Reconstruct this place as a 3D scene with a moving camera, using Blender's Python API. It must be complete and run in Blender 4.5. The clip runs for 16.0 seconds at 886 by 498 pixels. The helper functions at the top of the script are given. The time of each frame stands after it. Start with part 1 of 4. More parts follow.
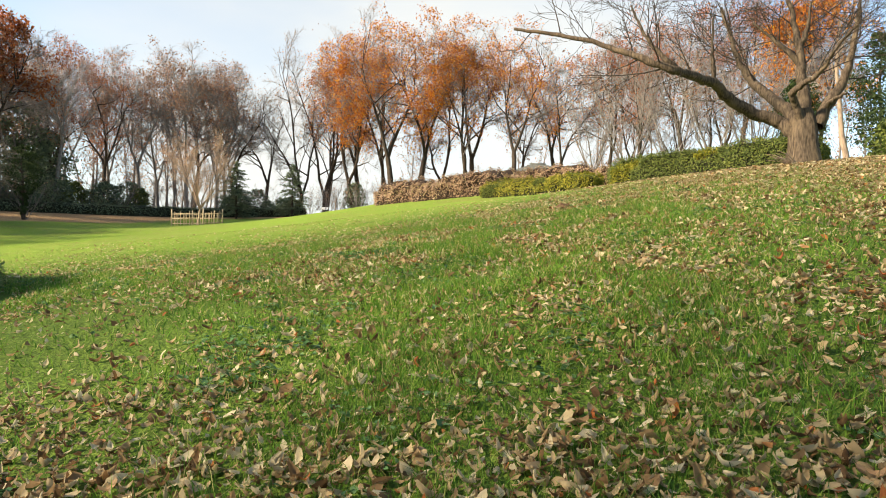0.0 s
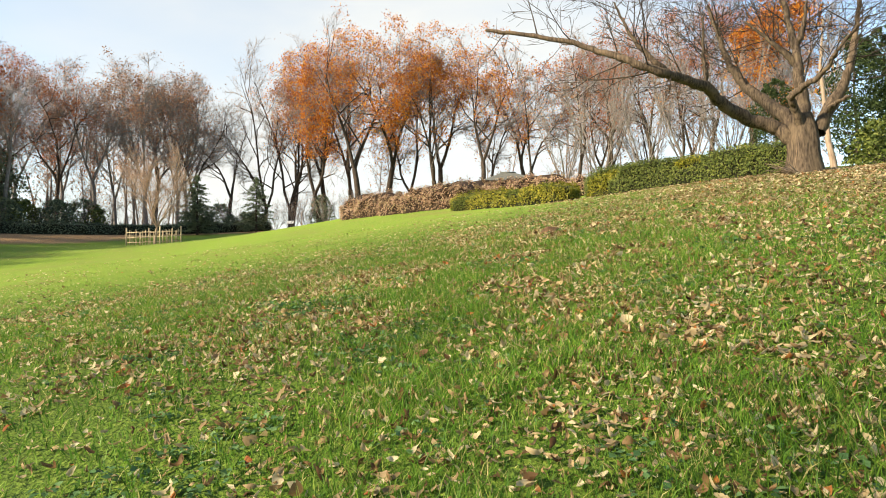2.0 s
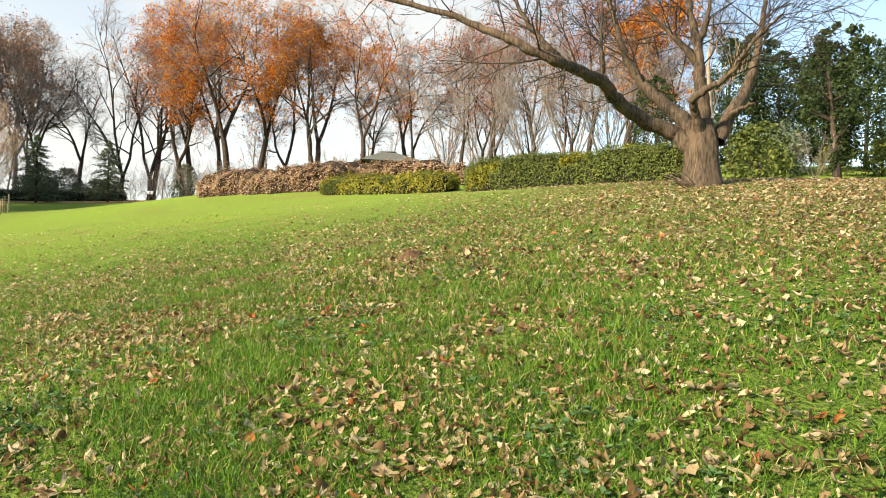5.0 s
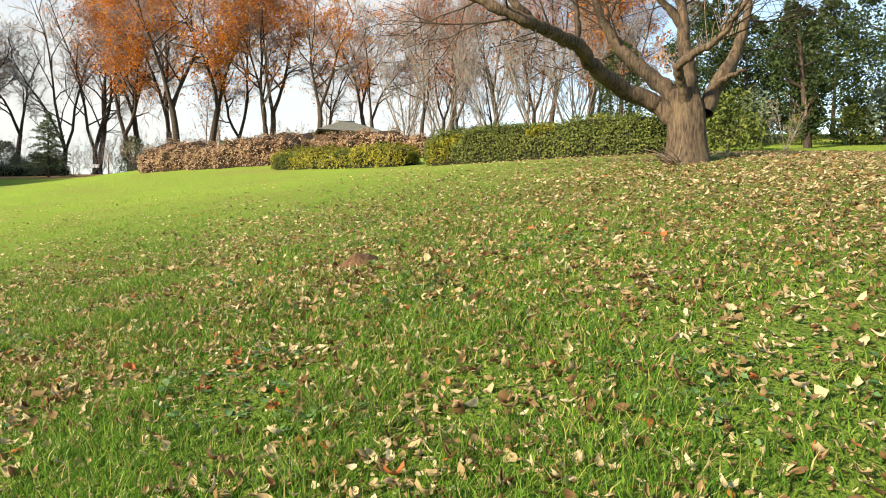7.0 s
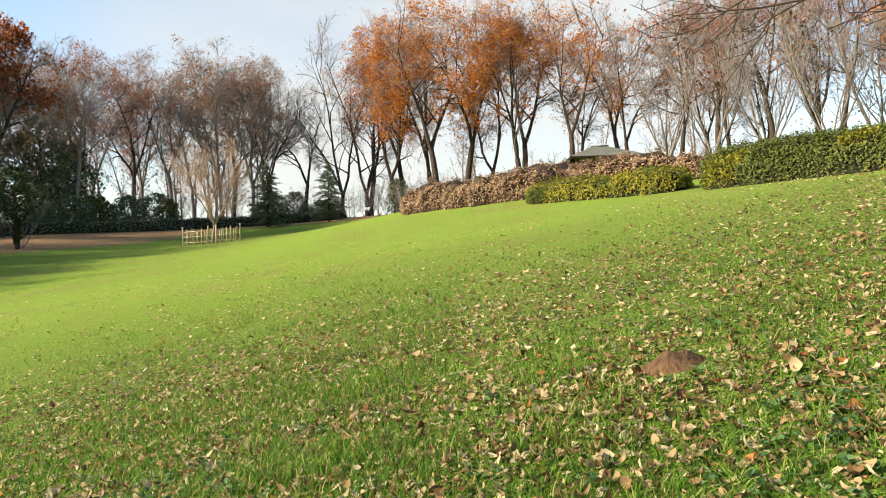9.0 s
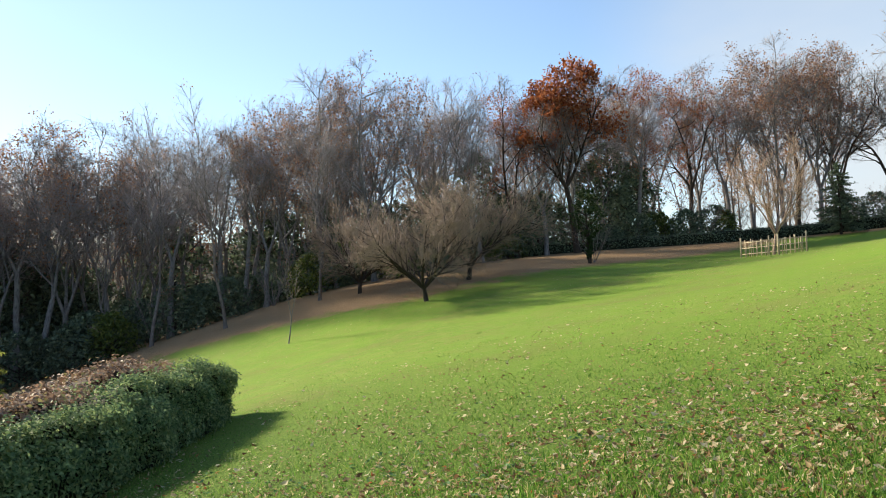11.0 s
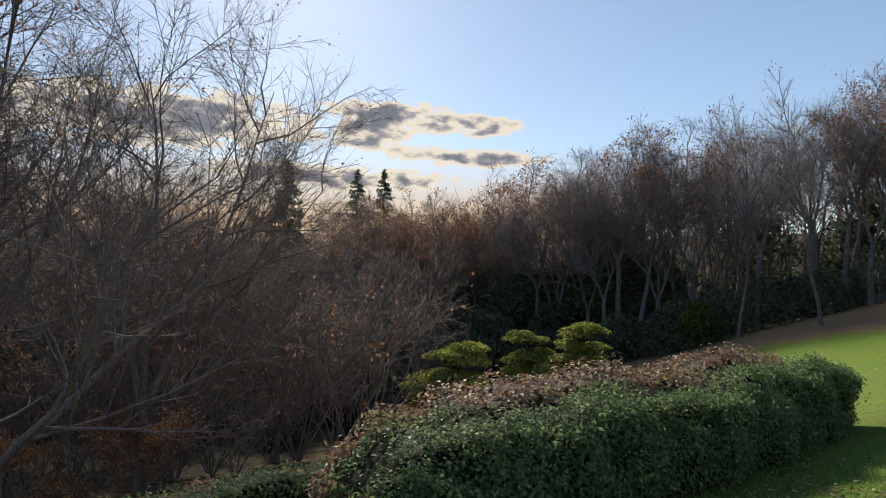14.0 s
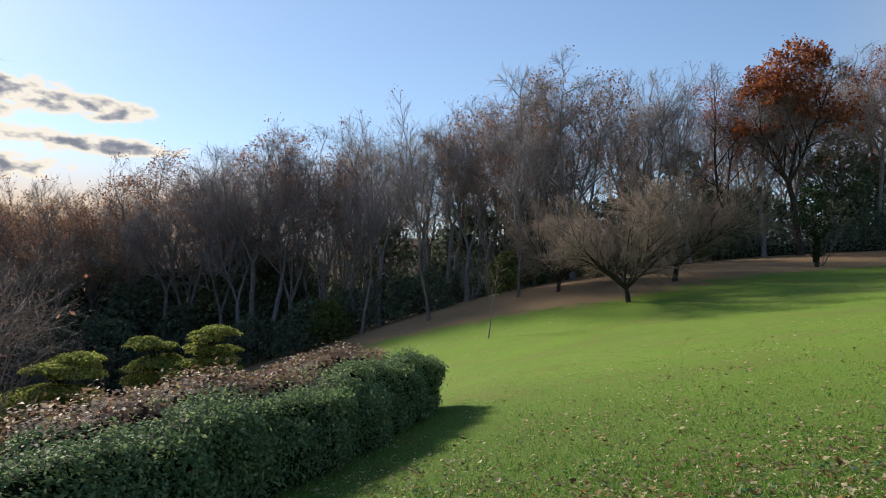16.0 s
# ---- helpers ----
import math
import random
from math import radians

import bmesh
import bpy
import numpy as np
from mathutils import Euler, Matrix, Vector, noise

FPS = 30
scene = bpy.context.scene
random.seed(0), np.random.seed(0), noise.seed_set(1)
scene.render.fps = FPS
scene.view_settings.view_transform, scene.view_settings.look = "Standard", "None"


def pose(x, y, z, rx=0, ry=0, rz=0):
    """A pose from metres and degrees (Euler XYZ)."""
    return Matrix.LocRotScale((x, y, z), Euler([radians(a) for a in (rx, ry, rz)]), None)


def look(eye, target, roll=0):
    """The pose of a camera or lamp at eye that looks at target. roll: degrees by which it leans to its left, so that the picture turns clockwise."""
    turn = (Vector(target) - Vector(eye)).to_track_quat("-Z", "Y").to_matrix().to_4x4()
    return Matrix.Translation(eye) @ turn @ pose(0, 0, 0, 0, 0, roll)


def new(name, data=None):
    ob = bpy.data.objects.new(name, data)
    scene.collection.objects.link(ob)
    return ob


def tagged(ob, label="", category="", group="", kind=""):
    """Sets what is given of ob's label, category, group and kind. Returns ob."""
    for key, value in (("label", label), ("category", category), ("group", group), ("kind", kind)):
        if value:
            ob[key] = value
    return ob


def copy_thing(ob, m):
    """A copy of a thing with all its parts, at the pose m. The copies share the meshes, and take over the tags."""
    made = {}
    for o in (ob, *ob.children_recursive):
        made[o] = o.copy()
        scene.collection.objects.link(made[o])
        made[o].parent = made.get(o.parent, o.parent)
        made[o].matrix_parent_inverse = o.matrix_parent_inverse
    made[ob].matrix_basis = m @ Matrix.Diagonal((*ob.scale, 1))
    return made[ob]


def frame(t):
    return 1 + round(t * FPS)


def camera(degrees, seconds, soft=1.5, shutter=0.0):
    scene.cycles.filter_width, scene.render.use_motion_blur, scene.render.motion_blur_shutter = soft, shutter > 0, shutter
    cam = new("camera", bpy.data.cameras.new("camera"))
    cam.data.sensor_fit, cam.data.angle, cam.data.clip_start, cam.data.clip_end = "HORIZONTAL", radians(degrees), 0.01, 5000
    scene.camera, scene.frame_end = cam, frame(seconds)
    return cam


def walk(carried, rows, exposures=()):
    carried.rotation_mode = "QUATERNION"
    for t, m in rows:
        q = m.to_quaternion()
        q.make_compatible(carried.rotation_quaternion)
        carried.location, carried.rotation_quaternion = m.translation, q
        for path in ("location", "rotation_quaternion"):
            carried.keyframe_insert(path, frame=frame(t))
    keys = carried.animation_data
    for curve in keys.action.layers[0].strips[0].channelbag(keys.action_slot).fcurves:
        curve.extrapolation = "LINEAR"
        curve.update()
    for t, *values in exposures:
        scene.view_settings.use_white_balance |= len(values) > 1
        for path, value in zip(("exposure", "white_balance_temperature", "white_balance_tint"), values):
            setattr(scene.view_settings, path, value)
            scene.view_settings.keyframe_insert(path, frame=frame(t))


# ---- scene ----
cam = camera(65.6, 16.0, soft=1.0)

PATH = [
    (0, (0.000, 0.000, 3.058), (-0.296, 3.986, 3.214), 0.75),
    (0.5, (-0.024, 0.405, 3.173), (-0.215, 4.397, 3.358), 1.09),
    (1, (-0.047, 0.818, 3.250), (-0.096, 4.817, 3.337), -0.06),
    (1.5, (-0.058, 1.178, 3.379), (-0.316, 5.166, 3.561), -1.27),
    (2, (-0.101, 1.550, 3.466), (-0.224, 5.543, 3.671), -0.66),
    (2.5, (-0.090, 1.915, 3.514), (-0.187, 5.911, 3.667), -0.86),
    (3, (-0.010, 2.310, 3.668), (-0.204, 6.304, 3.780), -0.21),
    (3.5, (0.052, 2.725, 3.772), (0.128, 6.722, 3.925), 0.27),
    (4, (0.175, 3.108, 3.880), (0.745, 7.067, 3.918), 1.03),
    (4.2, (0.231, 3.266, 3.946), (0.788, 7.225, 4.061), 1.17),
    (6.3, (0.537, 4.558, 4.324), (1.179, 8.506, 4.282), 0.55),
    (6.5, (0.572, 4.706, 4.357), (1.298, 8.639, 4.313), 1.25),
    (7, (0.641, 5.110, 4.457), (1.424, 9.031, 4.348), 0.21),
    (7.5, (0.699, 5.594, 4.555), (1.144, 9.569, 4.573), -0.38),
    (8, (0.668, 6.053, 4.644), (0.933, 10.044, 4.652), -0.13),
    (8.2, (0.646, 6.187, 4.692), (0.793, 10.184, 4.697), -0.58),
    (10.3, (0.041, 8.267, 4.859), (-2.431, 11.394, 5.192), -1.48),
    (10.5, (-0.028, 8.318, 4.851), (-2.756, 11.223, 5.200), -1.30),
    (11, (-0.202, 8.338, 4.834), (-3.427, 10.693, 5.074), -1.60),
    (11.5, (-0.321, 8.292, 4.845), (-3.859, 10.128, 5.174), -1.30),
    (12, (-0.448, 8.252, 4.840), (-4.236, 9.490, 5.185), -0.22),
    (12.5, (-0.519, 8.198, 4.815), (-4.448, 8.875, 5.132), 0.11),
    (13, (-0.581, 8.129, 4.808), (-4.562, 8.310, 5.145), 0.50),
    (13.5, (-0.624, 8.064, 4.802), (-4.601, 7.763, 5.097), 0.79),
    (14, (-0.656, 8.001, 4.783), (-4.594, 7.332, 4.993), 1.03),
    (14.5, (-0.638, 7.996, 4.786), (-4.577, 7.324, 4.977), 2.11),
    (15, (-0.600, 8.061, 4.792), (-4.592, 7.910, 5.007), 2.18),
    (15.5, (-0.518, 8.134, 4.812), (-4.477, 8.662, 5.036), 1.46),
    (16, (-0.390, 8.235, 4.857), (-4.145, 9.593, 5.093), 0.38),
]
walk(cam, [(t, look(eye, target, roll)) for t, eye, target, roll in PATH],
     [(0, 2.18, 7900, 9), (8.2, 2.12, 7900, 9), (10.3, 1.9, 7200, 8), (11.5, 1.8, 6500, 8), (12, 1.6, 6300, 8), (13, 1.15, 6450, 9), (14.5, 1.02, 6700, 11), (16, 1.22, 6300, 10)])

# ---- light ----
SUN_AZ, SUN_EL = 246.0, 28.0     # clockwise from +y, and up
sun_way = Vector((math.sin(radians(SUN_AZ)) * math.cos(radians(SUN_EL)), math.cos(radians(SUN_AZ)) * math.cos(radians(SUN_EL)), math.sin(radians(SUN_EL))))


# clouds: bearing to the left of +y, elevation, half width and half height in degrees, weight
CLOUDS = [(104.3, 13.7, 4.8, 1.25, 1.25), (97.6, 10.6, 6.0, 0.75, 0.9), (105.5, 8.5, 6.5, 0.9, 0.95), (121.0, 12.6, 9.0, 2.1, 1.05), (96.0, 13.1, 3.4, 0.9, 0.72), (106.0, 11.6, 3.0, 0.8, 0.6),
          (139.0, 11.5, 10.0, 2.4, 0.9), (114.0, 8.8, 6.0, 0.8, 0.75), (47.3, 24.6, 1.7, 0.8, 0.62), (52.1, 23.7, 1.0, 0.6, 0.56), (43.7, 23.5, 0.9, 0.7, 0.56), (27.5, 22.3, 2.2, 0.8, 0.55)]


def make_world():
    world = bpy.data.worlds.new("sky")
    scene.world = world
    world.use_nodes = True
    nt = world.node_tree
    N, L = nt.nodes, nt.links
    N.clear()

    def feed(sock, v):
        if isinstance(v, (int, float, tuple)):
            sock.default_value = v
        else:
            L.new(v, sock)

    def calc(op, a, b=0.0):
        m = N.new("ShaderNodeMath")
        m.operation = op
        feed(m.inputs[0], a)
        feed(m.inputs[1], b)
        return m.outputs[0]

    def step(v, lo, hi, a=0.0, b=1.0):
        m = N.new("ShaderNodeMapRange")
        m.interpolation_type = "SMOOTHSTEP"
        for k, w in enumerate((v, lo, hi, a, b)):
            feed(m.inputs[k], w)
        return m.outputs[0]

    def blend(fac, a, b, mode="MIX"):
        m = N.new("ShaderNodeMix")
        m.data_type, m.blend_type = "RGBA", mode
        for sock, v in ((m.inputs[0], fac), (m.inputs[6], a), (m.inputs[7], b)):
            feed(sock, v)
        return m.outputs[2]

    def towards(way):
        d = N.new("ShaderNodeVectorMath")
        d.operation = "DOT_PRODUCT"
        d.inputs[1].default_value = way
        L.new(co, d.inputs[0])
        return d.outputs["Value"]

    def grain(scale, detail, stretch):
        mp = N.new("ShaderNodeMapping")
        mp.inputs["Scale"].default_value = (1.0, 1.0, stretch)
        L.new(co, mp.inputs[0])
        nz = N.new("ShaderNodeTexNoise")
        nz.inputs["Scale"].default_value, nz.inputs["Detail"].default_value = scale, detail
        L.new(mp.outputs[0], nz.inputs["Vector"])
        return nz.outputs[0]

    out, bg = N.new("ShaderNodeOutputWorld"), N.new("ShaderNodeBackground")
    co = N.new("ShaderNodeTexCoord").outputs["Generated"]
    sep = N.new("ShaderNodeSeparateXYZ")
    L.new(co, sep.inputs[0])
    sky = N.new("ShaderNodeTexSky")
    sky.sky_type = "NISHITA"
    sky.sun_disc = False
    sky.sun_elevation, sky.sun_rotation = radians(SUN_EL), radians(SUN_AZ)
    sky.dust_density, sky.air_density, sky.ozone_density = 0.2, 1.0, 2.0
    near_sun = towards(sun_way)
    hazy = blend(step(near_sun, 0.3, 0.98, 0.0, 0.3), sky.outputs[0], (2.2, 3.0, 4.2, 1))
    # white added over the low northern sky, standing in for overexposure
    washout = calc("MULTIPLY", step(towards((-0.15, 0.965, 0.21)), 0.83, 0.965), step(grain(2.2, 5, 2.5), 0.3, 0.65, 0.5, 0.95))
    hazy = blend(washout, hazy, (3.0, 3.3, 3.65, 1))
    # warm light along the horizon under the sun
    glow = calc("MULTIPLY", step(sep.outputs[2], 0.07, 0.21, 0.95, 0.0), step(near_sun, 0.66, 0.9))
    hazy = blend(glow, hazy, (5.4, 3.6, 2.05, 1))
    # separate clouds, grey within and bright at their rims
    bearing = calc("MULTIPLY", calc("ARCTAN2", calc("MULTIPLY", sep.outputs[0], -1.0), sep.outputs[1]), 57.2958)
    rise = calc("MULTIPLY", calc("ARCSINE", sep.outputs[2]), 57.2958)
    thick = 0.0
    for az, el, wide, tall, weight in CLOUDS:
        u = calc("DIVIDE", calc("SUBTRACT", bearing, az), wide)
        v = calc("DIVIDE", calc("SUBTRACT", rise, el), tall)
        q = calc("ADD", calc("MULTIPLY", u, u), calc("MULTIPLY", v, v))
        thick = calc("ADD", thick, calc("MULTIPLY", calc("EXPONENT", calc("MULTIPLY", q, -1.0)), weight))
    ragged = calc("MULTIPLY", calc("SUBTRACT", grain(30.0, 6, 2.2), 0.5), 2.6)
    thick = calc("ADD", thick, calc("MULTIPLY", ragged, calc("MINIMUM", calc("MULTIPLY", thick, 1.4), 1.0)))
    tone = N.new("ShaderNodeValToRGB")
    els = tone.color_ramp.elements
    els.new(0.62)
    for e, (p, c) in zip(els, ((0.54, (1.0, 0.9, 0.74, 1)), (0.80, (0.40, 0.385, 0.40, 1)), (1.0, (0.22, 0.225, 0.26, 1)))):
        e.position, e.color = p, c
    L.new(thick, tone.inputs[0])
    lit = blend(1.0, tone.outputs[0], (6.2, 6.2, 6.2, 1), "MULTIPLY")
    final = blend(step(thick, 0.24, 0.46, 0.0, 0.95), hazy, lit)
    L.new(final, bg.inputs[0])
    bg.inputs[1].default_value = 0.069
    L.new(bg.outputs[0], out.inputs[0])


make_world()
sun_data = bpy.data.lights.new("sun", "SUN")
sun_data.energy, sun_data.angle, sun_data.color = 3.3, radians(6.0), (1.0, 0.90, 0.74)
sun = new("sun", sun_data)
sun.matrix_world = look(tuple(sun_way * 200), (0, 0, 0))

# ---- materials ----


class Nodes:
    def __init__(self, name):
        self.m = bpy.data.materials.new(name)
        self.m.use_nodes = True
        self.t = self.m.node_tree
        self.b = self.t.nodes["Principled BSDF"]

    def n(self, kind, **ins):
        node = self.t.nodes.new("ShaderNode" + kind)
        for k, v in ins.items():
            node.inputs[k.replace("_", " ")].default_value = v
        return node

    def link(self, a, b):
        self.t.links.new(a, b)

    def noise(self, scale, detail=4, vec=None):
        x = self.n("TexNoise", Scale=scale, Detail=detail)
        if vec is None:
            vec = self.t.nodes.new("ShaderNodeTexCoord").outputs["Object"]
        self.link(vec, x.inputs["Vector"])
        return x.outputs[0]

    def ramp(self, fac, stops):
        r = self.t.nodes.new("ShaderNodeValToRGB")
        els = r.color_ramp.elements
        while len(els) < len(stops):
            els.new(0.5)
        for e, (p, c) in zip(els, stops):
            e.position, e.color = p, (*c, 1)
        self.link(fac, r.inputs[0])
        return r.outputs[0]

    def mix(self, fac, a, b, mode="MIX"):
        x = self.t.nodes.new("ShaderNodeMix")
        x.data_type, x.blend_type = "RGBA", mode
        for sock, v in ((x.inputs[0], fac), (x.inputs[6], a), (x.inputs[7], b)):
            if isinstance(v, (int, float)):
                sock.default_value = v
            elif isinstance(v, tuple):
                sock.default_value = (*v, 1)
            else:
                self.link(v, sock)
        return x.outputs[2]

    def bump(self, h, strength, dist=0.01):
        b = self.n("Bump", Strength=strength, Distance=dist)
        self.link(h, b.inputs["Height"])
        self.link(b.outputs[0], self.b.inputs["Normal"])

    def done(self, col, rough=0.8, spec=0.3, trans=0.0):
        if isinstance(col, tuple):
            self.b.inputs["Base Color"].default_value = (*col, 1)
        else:
            self.link(col, self.b.inputs["Base Color"])
        self.b.inputs["Roughness"].default_value = rough
        self.b.inputs["Specular IOR Level"].default_value = spec
        if trans:
            tr = self.n("BsdfTranslucent")
            if isinstance(col, tuple):
                tr.inputs[0].default_value = (*col, 1)
            else:
                self.link(col, tr.inputs[0])
            mx = self.n("MixShader", Fac=trans)
            self.link(self.b.outputs[0], mx.inputs[1])
            self.link(tr.outputs[0], mx.inputs[2])
            self.link(mx.outputs[0], self.t.nodes["Material Output"].inputs[0])
        return self.m


def island(q):
    return q.t.nodes.new("ShaderNodeNewGeometry").outputs["Random Per Island"]


def leaf_mat(name, stops, rough=0.6, trans=0.35, patch=0.8):
    """Leaves: a colour for each leaf, shifted in patches."""
    q = Nodes(name)
    c = q.ramp(island(q), stops)
    n = q.noise(patch, 3)
    c = q.mix(0.35, c, q.ramp(n, [(0.3, (0.35, 0.35, 0.35)), (0.7, (1.0, 1.0, 1.0))]), "MULTIPLY")
    return q.done(c, rough, 0.15, trans)


def bark_mat(name, dark, light, scale=9.0, bump=0.5):
    q = Nodes(name)
    co = q.t.nodes.new("ShaderNodeTexCoord")
    mp = q.n("Mapping", Scale=(1, 1, 0.22))
    q.link(co.outputs["Object"], mp.inputs[0])
    fine = q.noise(scale * 4, 6, mp.outputs[0])
    big = q.noise(scale * 0.35, 3)
    c = q.ramp(fine, [(0.3, dark), (0.72, light)])
    c = q.mix(q.ramp(big, [(0.5, (0, 0, 0)), (0.75, (0.6, 0.6, 0.6))]), c, (light[0] * 1.15, light[1] * 1.15, light[2] * 1.05))
    q.bump(fine, bump, 0.02)
    return q.done(c, 0.9, 0.2)


def ground_mat():
    q = Nodes("lawn_soil")
    at = q.t.nodes.new("ShaderNodeAttribute")
    at.attribute_name = "litter"
    fine, mid, big = q.noise(38, 6), q.noise(2.2, 5), q.noise(0.16, 4)
    grass = q.ramp(fine, [(0.25, (0.055, 0.095, 0.016)), (0.5, (0.13, 0.213, 0.03)), (0.8, (0.225, 0.315, 0.055))])
    grass = q.mix(q.ramp(mid, [(0.42, (0, 0, 0)), (0.72, (0.6, 0.6, 0.6))]), grass, (0.20, 0.215, 0.06))
    grass = q.mix(q.ramp(q.noise(0.55, 5), [(0.46, (0, 0, 0)), (0.72, (0.5, 0.5, 0.5))]), grass, (0.16, 0.145, 0.05))
    grass = q.mix(q.ramp(big, [(0.42, (0, 0, 0)), (0.65, (0.45, 0.45, 0.45))]), grass, (0.155, 0.26, 0.03))
    turf = q.t.nodes.new("ShaderNodeAttribute")
    turf.attribute_name = "turf"
    thatch = q.ramp(fine, [(0.3, (0.035, 0.058, 0.013)), (0.55, (0.09, 0.15, 0.024)), (0.8, (0.18, 0.215, 0.05))])
    grass = q.mix(turf.outputs["Fac"], grass, thatch)
    litter = q.ramp(q.noise(22, 7), [(0.28, (0.12, 0.075, 0.038)), (0.5, (0.29, 0.185, 0.10)), (0.75, (0.44, 0.31, 0.18))])
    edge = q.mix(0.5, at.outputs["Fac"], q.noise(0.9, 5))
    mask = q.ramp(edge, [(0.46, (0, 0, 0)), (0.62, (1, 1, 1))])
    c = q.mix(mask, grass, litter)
    # deep in the wood the gloom under the canopy is painted in, near-black
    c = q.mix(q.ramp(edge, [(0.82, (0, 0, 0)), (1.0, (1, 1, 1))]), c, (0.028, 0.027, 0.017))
    q.bump(fine, 0.8, 0.05)
    return q.done(c, 0.95, 0.1)


GROUND = ground_mat()
BLADE = leaf_mat("grass_blade", [(0, (0.035, 0.10, 0.016)), (0.45, (0.09, 0.225, 0.027)), (0.84, (0.185, 0.32, 0.046)), (0.95, (0.36, 0.35, 0.12)), (1, (0.55, 0.48, 0.23))], 0.45, 0.45, 0.9)
WEED = leaf_mat("clover_leaf", [(0, (0.04, 0.10, 0.04)), (0.6, (0.09, 0.19, 0.07)), (1, (0.17, 0.28, 0.11))], 0.5, 0.3, 1.5)
DRY_LEAF = leaf_mat("dry_leaf", [(0, (0.09, 0.05, 0.024)), (0.17, (0.19, 0.112, 0.053)), (0.38, (0.32, 0.215, 0.112)), (0.64, (0.46, 0.355, 0.205)), (0.95, (0.63, 0.55, 0.38)), (0.98, (0.42, 0.17, 0.055)), (1, (0.38, 0.12, 0.05))], 0.6, 0.42, 3.0)
BARK_BIG = bark_mat("cherry_bark", (0.02, 0.015, 0.011), (0.12, 0.09, 0.065), 7)
BARK_GREY = bark_mat("grey_bark", (0.07, 0.065, 0.065), (0.235, 0.217, 0.213), 5)
# bark for the western wood, with the haze over it put into the colour
BARK_HAZE = bark_mat("hazed_grey_bark", (0.07, 0.06, 0.055), (0.22, 0.185, 0.17), 5)
BARK_DARK = bark_mat("dark_bark", (0.016, 0.012, 0.01), (0.065, 0.05, 0.04), 5)
TWIG = bark_mat("twig_bark", (0.09, 0.078, 0.076), (0.23, 0.20, 0.192), 5)
# lighter and bluer than TWIG: distant haze mixed into the twig colour
TWIG_HAZE = bark_mat("hazed_mauve_twig_bark", (0.135, 0.12, 0.123), (0.32, 0.285, 0.287), 5)
BARK_MID = bark_mat("brown_twig_bark", (0.13, 0.095, 0.075), (0.32, 0.245, 0.19), 5)
TWIG_PALE = bark_mat("pale_twig_bark", (0.15, 0.105, 0.08), (0.34, 0.25, 0.19), 5)
LEAF_ORANGE = leaf_mat("orange_leaf", [(0, (0.26, 0.065, 0.016)), (0.5, (0.46, 0.145, 0.026)), (0.85, (0.62, 0.24, 0.035)), (1, (0.74, 0.40, 0.06))], 0.6, 0.45, 0.15)
LEAF_RUST = leaf_mat("rust_leaf", [(0, (0.18, 0.05, 0.024)), (0.5, (0.32, 0.10, 0.04)), (1, (0.44, 0.17, 0.065))], 0.6, 0.45, 0.15)
LEAF_BROWN = leaf_mat("withered_leaf", [(0, (0.15, 0.072, 0.045)), (0.5, (0.30, 0.155, 0.095)), (1, (0.46, 0.28, 0.18))], 0.7, 0.4, 0.2)
LEAF_DARK = leaf_mat("evergreen_leaf", [(0, (0.058, 0.082, 0.06)), (0.6, (0.115, 0.155, 0.10)), (1, (0.18, 0.22, 0.13))], 0.8, 0.2, 0.3)
LEAF_DEEP = leaf_mat("deep_green_leaf", [(0, (0.015, 0.03, 0.013)), (0.6, (0.034, 0.058, 0.021)), (1, (0.066, 0.096, 0.032))], 0.85, 0.15, 0.3)
LEAF_MID = leaf_mat("shrub_leaf", [(0, (0.045, 0.068, 0.02)), (0.6, (0.105, 0.14, 0.034)), (1, (0.19, 0.21, 0.055))], 0.55, 0.3, 0.4)
LEAF_HEDGE = leaf_mat("hedge_leaf", [(0, (0.08, 0.14, 0.065)), (0.5, (0.17, 0.255, 0.11)), (0.85, (0.28, 0.36, 0.16)), (1, (0.38, 0.43, 0.19))], 0.6, 0.4, 1.2)
LEAF_GOLD = leaf_mat("yellow_green_leaf", [(0, (0.09, 0.11, 0.018)), (0.5, (0.20, 0.21, 0.03)), (1, (0.38, 0.33, 0.05))], 0.45, 0.3, 0.6)
LEAF_HEDGE_BROWN = leaf_mat("browned_azalea_leaf", [(0, (0.15, 0.085, 0.055)), (0.45, (0.33, 0.21, 0.14)), (0.8, (0.50, 0.37, 0.27)), (1, (0.24, 0.23, 0.08))], 0.6, 0.3, 0.7)
LEAF_PINE = leaf_mat("pine_needle", [(0, (0.12, 0.16, 0.04)), (0.6, (0.30, 0.34, 0.085)), (1, (0.48, 0.48, 0.14))], 0.6, 0.45, 0.6)
# sheets inside the hedges, the shade between the leaves put into their dark colour
SHADE_CORE = leaf_mat("hedge_inner_shade", [(0, (0.012, 0.014, 0.008)), (1, (0.02, 0.022, 0.011))], 0.9, 0.0)
SHADE_CORE_BROWN = leaf_mat("bare_hedge_inner_shade", [(0, (0.035, 0.022, 0.016)), (1, (0.05, 0.034, 0.024))], 0.9, 0.0)
BAMBOO = bark_mat("weathered_bamboo", (0.22, 0.17, 0.11), (0.50, 0.42, 0.29), 4, 0.2)
ROOF = bark_mat("grey_roof_sheet", (0.07, 0.075, 0.07), (0.14, 0.15, 0.145), 1.2, 0.1)
TIMBER = bark_mat("dark_timber", (0.035, 0.024, 0.018), (0.09, 0.064, 0.045), 3, 0.2)
PAINT = bark_mat("white_paint", (0.66, 0.67, 0.69), (0.82, 0.82, 0.82), 2, 0.05)
